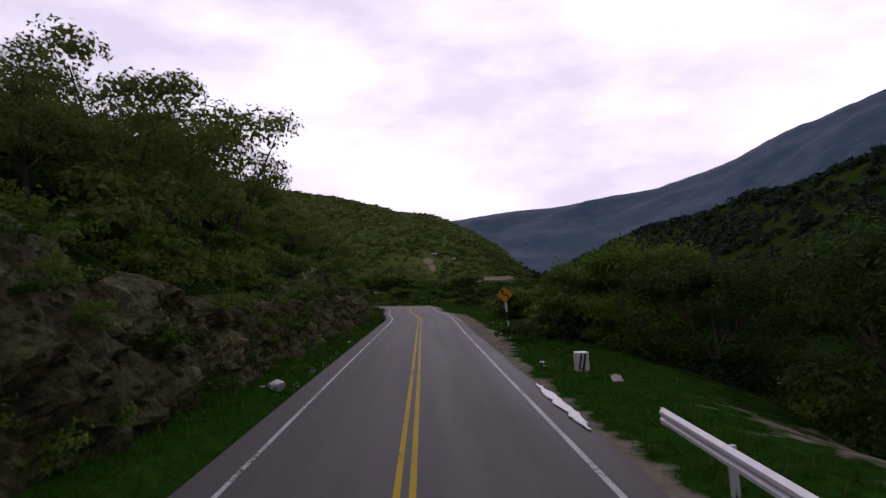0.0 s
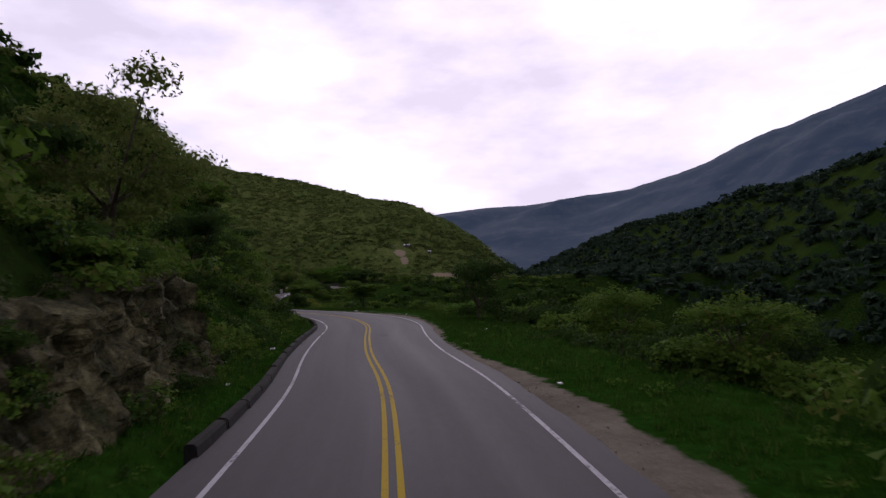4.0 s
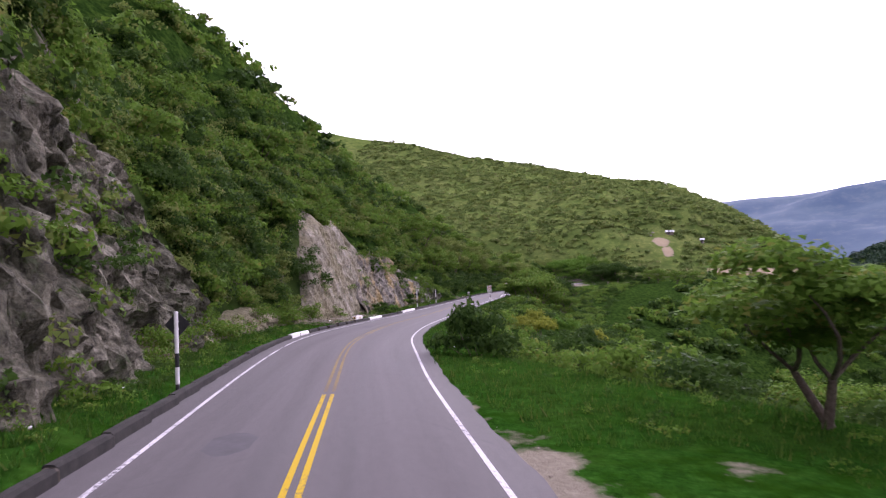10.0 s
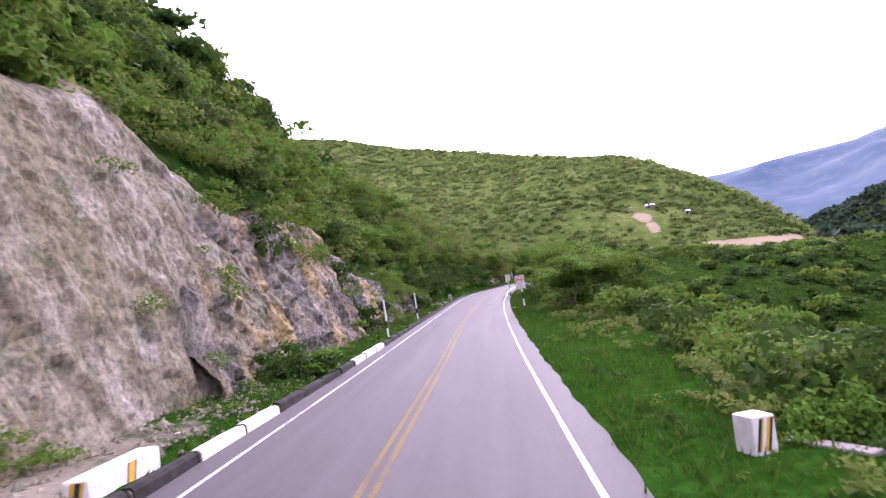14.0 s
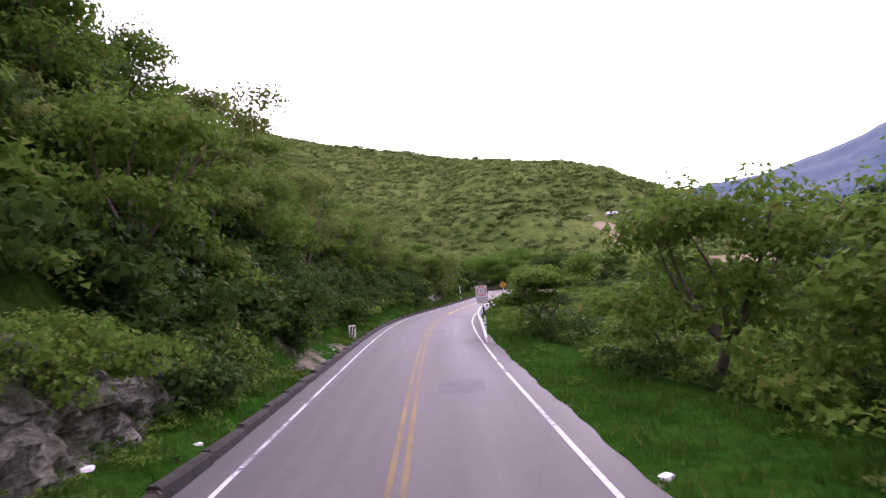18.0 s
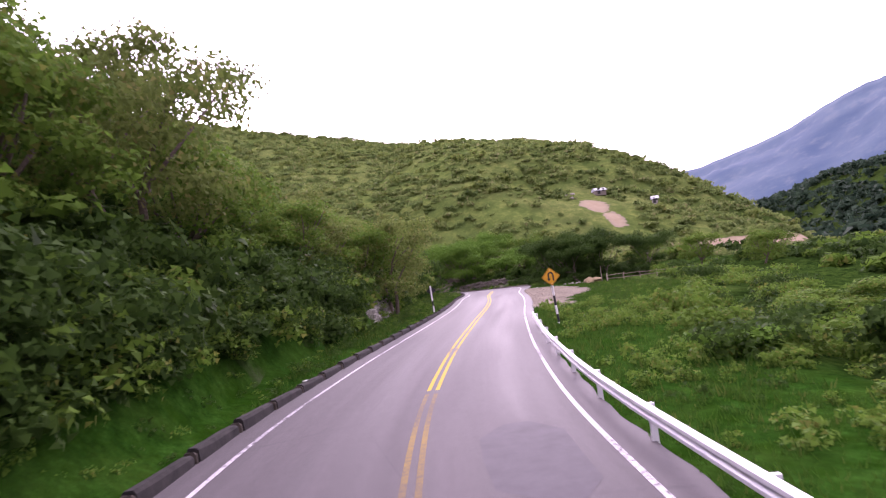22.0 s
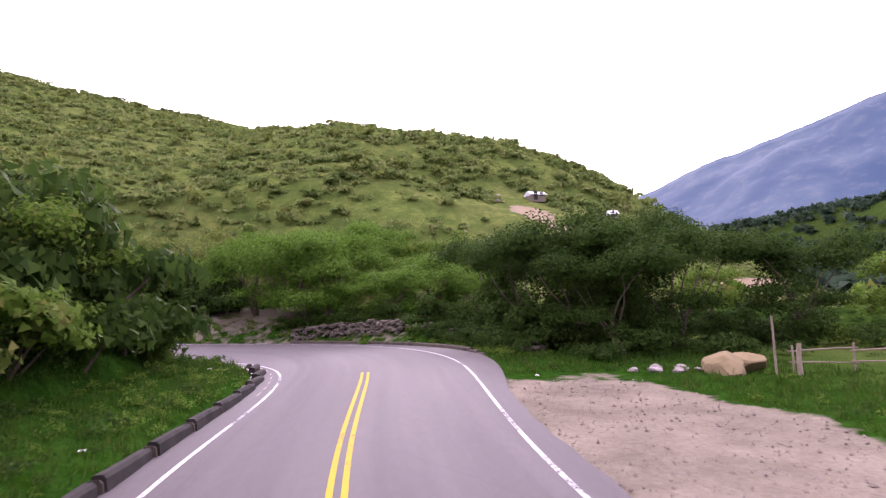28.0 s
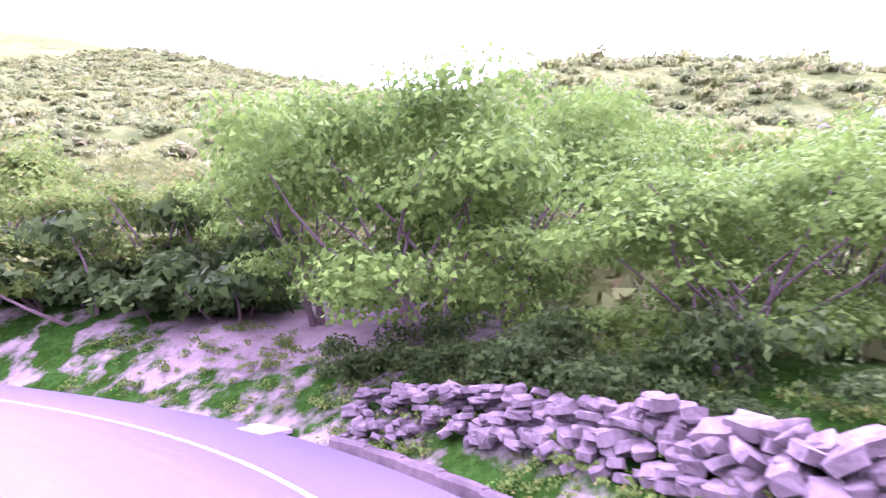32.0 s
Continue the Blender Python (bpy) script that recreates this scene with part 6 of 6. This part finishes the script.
thicket("weeds", "leafy dark weeds on the bank behind the kerb", LEAF_MID, np.c_[x, y, z][keep][:520], (0.14, 0.46), 56, 0.14, 46, 0.9)


def blades(name, label, spots, height, seed, per=6):
    """Tufts of grass, each of a few bent blades."""
    rng = np.random.default_rng(seed)
    n = len(spots) * per
    base = np.repeat(spots, per, 0) + np.c_[rng.normal(0, 0.10, (n, 2)), np.full(n, -0.02)]
    a = rng.uniform(0, 6.28, n)
    h = rng.uniform(*height, n)
    w = 0.012 + 0.05 * h
    side = np.c_[np.cos(a), np.sin(a), np.zeros(n)] * w[:, None]
    lean = np.c_[rng.normal(0, 0.35, (n, 2)) * h[:, None], h]
    return tagged(new(name, quads_mesh(name, np.stack([base - side, base + side, base + lean], 1).reshape(-1, 3), GRASS, 3)), label, "grass", kind="stuff")


def verge(x, y, z, row, lat, rng):
    right = (lat > ROAD[row, 4] + 0.85) & (lat < ROAD[row, 4] + 1.5 + table(np.minimum(RY[row], 385), VERGE_R)) & (rng.random(len(x)) < 0.8)
    left = (lat < -ROAD[row, 3] - KERB - 0.35) & (lat > -ROAD[row, 3] - KERB - 2.0 - table(np.minimum(RY[row], 385), VERGE_L))
    return right | left


g = np.concatenate([scatter(205 + 20 * k, 150000, x0, x1, y0, y1, verge)[0] for k, (x0, x1, y0, y1) in enumerate(((-10, 14, -5, 125), (-34, 8, 118, 200), (-44, -20, 195, 330), (-46, -10, 320, 400)))])
np.random.default_rng(3).shuffle(g)
blades("grass", "short green grass on the verges", g[:62000], (0.06, 0.20), 1, 4)
blades("grass", "taller weeds along the verges", g[62000:69000], (0.18, 0.42), 2, 6)


def weedy(x, y, z, row, lat, rng):
    left = (lat < -ROAD[row, 3] - KERB - 0.5) & (lat > -ROAD[row, 3] - KERB - 0.6 - table(np.minimum(RY[row], 385), VERGE_L))
    right = (lat > ROAD[row, 4] + 1.4) & (lat < ROAD[row, 4] + 1.4 + table(np.minimum(RY[row], 385), VERGE_R)) & (rng.random(len(x)) < 0.16)
    return left | right


a, c = shares(scatter(217, 60000, -56, 12, 20, 400, weedy)[0][:1900], 3, 2)
thicket("weeds", "leafy green weeds in the verges", LEAF_MID, a, (0.12, 0.42), 40, 0.14, 47, 0.9)
thicket("weeds", "dark weeds in the verges", LEAF_DARK, c, (0.12, 0.5), 40, 0.14, 48, 0.9)


a = scatter(221, 9000, -36, -16, 278, 338, lambda x, y, z, row, lat, rng: (lat > ROAD[row, 4] + 1.6) & (lat < 17) & (soft(x, y, 8, 9, 2) > -0.1))[0][:330]
thicket("weeds", "tall leafy weeds on the slope below the barrier", LEAF_MID, a, (0.25, 0.75), 90, 0.14, 49, 0.9)
a = scatter(222, 9000, -34, -14, 183, 250, lambda x, y, z, row, lat, rng: (lat > ROAD[row, 4] + 3.0) & (lat < 13) & (soft(x, y, 9, 7, 2) > 0.0))[0][:200]
thicket("weeds", "dry-tipped weeds at the edge of the slope", LEAF_SCRUB, a, (0.25, 0.7), 90, 0.13, 50, 1.0)


# ---- stones, walls and litter ----
def stone_mesh(name, seed, material, sub=1):
    """A weathered stone: round with flat breaks, or (sub = 1) an angular slab."""
    rng = random.Random(seed)
    bm = bmesh.new()
    if sub == 1:
        bmesh.ops.create_cube(bm, size=0.86)
        bmesh.ops.bevel(bm, geom=bm.edges[:], offset=0.13, segments=1, affect="EDGES")
        for v in bm.verts:
            v.co += Vector((rng.uniform(-0.10, 0.10), rng.uniform(-0.10, 0.10), rng.uniform(-0.09, 0.09)))
            v.co.x *= 1 + 0.3 * v.co.y * rng.choice((-1, 1)) * 0.5
            v.co.z *= 0.8
    else:
        bmesh.ops.create_icosphere(bm, subdivisions=sub, radius=0.5)
        cut = Vector((rng.uniform(-1, 1), rng.uniform(-1, 1), rng.uniform(-1, 1))).normalized()
        facets = [Vector((rng.uniform(-1, 1), rng.uniform(-1, 1), rng.uniform(-0.4, 1))).normalized() for _ in range(7)]
        for v in bm.verts:
            v.co *= 1 + 0.35 * noise.noise(v.co * 1.7 + Vector((seed * 3.1, 0, 0)))
            over = v.co.dot(cut) - 0.22
            if over > 0:
                v.co -= cut * over
            for facet in facets:
                past = v.co.dot(facet) - 0.36
                if past > 0:
                    v.co -= facet * past
            v.co.z *= 0.72
    me = bpy.data.meshes.new(name)
    bm.to_mesh(me)
    bm.free()
    me.materials.append(material)
    return me


STONES = [stone_mesh("stone", k, STONE) for k in range(8)]


def rubble_wall(points, height, width, count, seed, label):
    """A tumbled dry-stone wall along plan points; each stone is a part."""
    rng = random.Random(seed)
    pts = [Vector(p) for p in points]
    t = empty("stone_wall", pose(pts[0].x, pts[0].y, ground_at(*pts[0])), label, "stone wall")
    inv = t.matrix_basis.inverted()
    total = sum((b - a).length for a, b in zip(pts, pts[1:]))
    for n in range(count):
        d, k = total * (n + rng.random()) / count, 0
        while k < len(pts) - 2 and d > (pts[k + 1] - pts[k]).length:
            d -= (pts[k + 1] - pts[k]).length
            k += 1
        w = (pts[k + 1] - pts[k]).normalized()
        off = rng.uniform(-1, 1) * width
        q = pts[k] + w * d + Vector((-w.y, w.x)) * off
        top = height * (1 - 0.6 * abs(off) / width) * (0.8 + 0.3 * noise.noise(Vector((q.x * 0.7, q.y * 0.7, seed))))
        s = rng.uniform(0.20, 0.34) + 0.16 * (n / count) ** 1.5
        ob = new("stone", rng.choice(STONES))
        ob.parent = t
        m = pose(q.x, q.y, ground_at(q.x, q.y) + rng.random() ** 0.85 * max(top, 0.1), rng.gauss(0, 14), rng.gauss(0, 14), rng.uniform(0, 360))
        ob.matrix_basis = inv @ m @ Matrix.Diagonal((s * rng.uniform(1.0, 1.7), s, s * rng.uniform(0.6, 0.95), 1))


rubble_wall([(-33.0, 412.6), (-29.5, 410.4), (-26.5, 407.4), (-24.4, 404.6)], 1.15, 0.5, 330, 1, "tumbled dry-stone wall of pinkish grey field stones")
rubble_wall([(-22.9, 402.6), (-21.2, 398.6), (-19.6, 394), (-18.4, 390)], 0.75, 0.45, 170, 2, "low dry-stone wall in shade under the trees")


def loose(name, x, y, size, material, label, category, seed, flat=0.7, sub=2, lift=0.0):
    ob = new(name, stone_mesh(name, seed, material, sub))
    ob.matrix_basis = pose(x, y, ground_at(x, y) + size * 0.18 * flat + lift, 0, 0, seed * 47) @ Matrix.Diagonal((size * 1.25, size, size * flat * 1.2, 1))
    return tagged(ob, label, category)


def gravel(name, label, material, spots, size, seed):
    """Loose small stones strewn on the ground, joined into one mesh."""
    rng = np.random.default_rng(seed)
    n = len(spots)
    corners = np.array([(1, 0, 0), (-1, 0, 0), (0, 1, 0), (0, -1, 0), (0, 0, 0.8), (0, 0, -0.6)])
    tris = np.array([(0, 2, 4), (2, 1, 4), (1, 3, 4), (3, 0, 4), (2, 0, 5), (1, 2, 5), (3, 1, 5), (0, 3, 5)])
    a, r = rng.uniform(0, 6.28, n), size[0] + (size[1] - size[0]) * rng.random(n) ** 3
    v = corners[None] * rng.uniform(0.6, 1.2, (n, 6, 1)) * r[:, None, None]
    v = np.stack([v[..., 0] * np.cos(a)[:, None] - v[..., 1] * np.sin(a)[:, None], v[..., 0] * np.sin(a)[:, None] + v[..., 1] * np.cos(a)[:, None], v[..., 2]], -1)
    v += spots[:, None] + (0, 0, 0.01)
    return tagged(new(name, quads_mesh(name, v[:, tris].reshape(-1, 3), material, 3)), label, "gravel", kind="stuff")


def strewn(seed, count, x0, x1, y0, y1, accept):
    rng = np.random.default_rng(seed)
    x, y = rng.uniform(x0, x1, count), rng.uniform(y0, y1, count)
    z, bare, row, lat, _ = land(x, y)
    return np.c_[x, y, z][accept(bare, row, lat)]


gravel("gravel", "loose gravel and small stones on the lay-by", DIRT, strewn(31, 16000, -34, -18, 325, 386, lambda bare, row, lat: (bare > 0.5) & (lat > ROAD[row, 4] + 0.8))[:6000], (0.012, 0.075), 1)
gravel("gravel", "loose gravel along the road shoulder", DIRT, strewn(32, 16000, -16, 9, 28, 150, lambda bare, row, lat: (bare > 0.5) & (lat > ROAD[row, 4] + 0.75))[:3500], (0.012, 0.06), 2)
gravel("scree", "fallen pale stones under the landslide scarp", ROCK_PINK, strewn(33, 9000, -44, -30, 183, 212, lambda bare, row, lat: (lat < -ROAD[row, 3] - KERB - 0.5) & (lat > -ROAD[row, 3] - KERB - 3.6))[:2600], (0.02, 0.17), 3)
loose("marker_stone", -4.9, 21.3, 0.55, WHITE_PAINT, "whitewashed stone beside the road", "stone", 3, 1.0)
loose("boulder", -3.3, 137.9, 0.6, CONCRETE_PALE, "pale boulder on the grass lot", "boulder", 5, 0.6)
loose("boulder", -42.0, 261.3, 0.75, ROCK_GREY, "dark boulder in the roadside grass", "boulder", 7, 0.7)
loose("boulder", -43.3, 256.4, 0.9, ROCK_GREY, "dark grey boulder under the bank", "boulder", 9, 0.5)
loose("boulder", -32.2, 184.6, 0.4, WHITE_PAINT, "white stone on the kerb verge", "stone", 8, 0.6)
for k, (x, y, s) in enumerate(((-17.8, 379.2, 0.6), (-17.0, 378.8, 0.5), (-16.5, 379.4, 0.65), (-18.6, 379.6, 0.45), (-17.3, 380.0, 0.5), (-16.0, 379.0, 0.4))):
    loose("stone", x, y, s, CONCRETE_PALE, "pale stone in a heap under the trees", "stone", 11 + k, 0.8)
loose("boulder", -15.3, 378.4, 1.9, OCHRE, "big ochre boulder at the edge of the meadow", "boulder", 21, 0.8, 3)
loose("boulder", -13.9, 378.6, 1.5, OCHRE, "ochre boulder at the edge of the meadow", "boulder", 22, 0.9, 3)
rng_l = random.Random(5)
for k in range(46):
    i = station(rng_l.uniform(20, 385))
    side = rng_l.random() < 0.55
    lat = ROAD[i, 4] + rng_l.uniform(1.0, 4.5) if side else -ROAD[i, 3] - KERB - rng_l.uniform(0.5, 2.2)
    p = beside(i, lat)
    loose("litter", p.x, p.y, rng_l.uniform(0.10, 0.26), LITTER, "scrap of white litter in the grass", "litter", 60 + k, 0.45, 1)
loose("litter_bag", -13.2, 133.5, 0.45, LITTER, "crumpled white plastic bag by the kerb", "litter", 44, 0.5)

for x, y, high, r in ((-13.6, 377.4, 2.3, 0.05), (-12.9, 376.9, 1.25, 0.11)):
    bm = bmesh.new()
    limb(bm, (0, 0, -0.3), (0.05, 0.03, high), r, r * 0.8, 7, 0.03, rng_l)
    tagged(part("wooden_post", bm, WOOD, at=pose(x, y, ground_at(x, y))), "upright weathered wooden post beside the ochre boulder", "post")

# rough wooden rail fence at the meadow
fence = empty("rail_fence", pose(-12.6, 377.6, ground_at(-12.6, 377.6)), "rough grey wooden rail fence at the meadow", "fence")
inv = fence.matrix_basis.inverted()
rng_f, stakes = random.Random(4), []
for k in range(5):
    x, y = -12.6 + 2.1 * k, 377.6 - 0.9 * k
    bm = bmesh.new()
    limb(bm, (0, 0, -0.3), (rng_f.uniform(-0.1, 0.1), rng_f.uniform(-0.1, 0.1), rng_f.uniform(1.0, 1.25)), 0.06, 0.045, 6, 0.05, rng_f)
    part("post", bm, WOOD, fence, at=inv @ pose(x, y, ground_at(x, y)))
    stakes.append(Vector((x, y, ground_at(x, y))))
for a, b in zip(stakes, stakes[1:]):
    for high in (0.45, 0.9):
        bm = bmesh.new()
        limb(bm, inv @ (a + Vector((-0.2, 0, high + rng_f.uniform(-0.08, 0.08)))), inv @ (b + Vector((0.2, 0, high + rng_f.uniform(-0.1, 0.1)))), 0.04, 0.03, 5, 0.03, rng_f)
        part("rail", bm, WOOD, fence)


# ---- far farm buildings on the hill ----
def hut(x, y, w, d, h, turn, label, walls):
    t = empty("farm_house", pose(x, y, ground_at(x, y) - 0.4, 0, 0, turn), label, "house", "farm houses")
    part("wall", box(w, d, h + 0.4, 0, 0, (h + 0.4) / 2), walls, t, "plain plastered wall", bevel=0.05)
    bm = bmesh.new()
    e = 0.4
    pts = [(-w / 2 - e, -d / 2 - e, h + 0.35), (w / 2 + e, -d / 2 - e, h + 0.35), (w / 2 + e, 0, h + 1.3), (-w / 2 - e, 0, h + 1.3), (w / 2 + e, d / 2 + e, h + 0.35), (-w / 2 - e, d / 2 + e, h + 0.35)]
    v = [bm.verts.new(p) for p in pts]
    bm.faces.new((v[0], v[1], v[2], v[3]))
    bm.faces.new((v[3], v[2], v[4], v[5]))
    bmesh.ops.solidify(bm, geom=bm.faces[:], thickness=0.12)
    part("roof", bm, TIN, t, "pale tin roof")
    part("door", box(0.9, 0.08, 1.9, -w * 0.2, -d / 2 - 0.02, 1.35), BLACK_PAINT, t, "dark doorway")
    part("window", box(0.8, 0.08, 0.8, w * 0.22, -d / 2 - 0.02, 1.7), BLACK_PAINT, t, "dark window")


hut(17.7, 479.8, 3.4, 2.6, 1.2, 8, "small farm house with a pale tin roof above a landslip", DIRT)
hut(33, 474.5, 1.5, 1.5, 1.5, -10, "small pale hut with a tin roof on the hillside", CONCRETE_PALE)
for k, (x, y, s) in enumerate(((7.2, 479, 1.8), (9.0, 480, 1.5), (8.0, 477, 1.4))):
    loose("boulder", x, y, s, CONCRETE_PALE, "pale boulder at the top of the landslip", "boulder", 80 + k, 0.8)
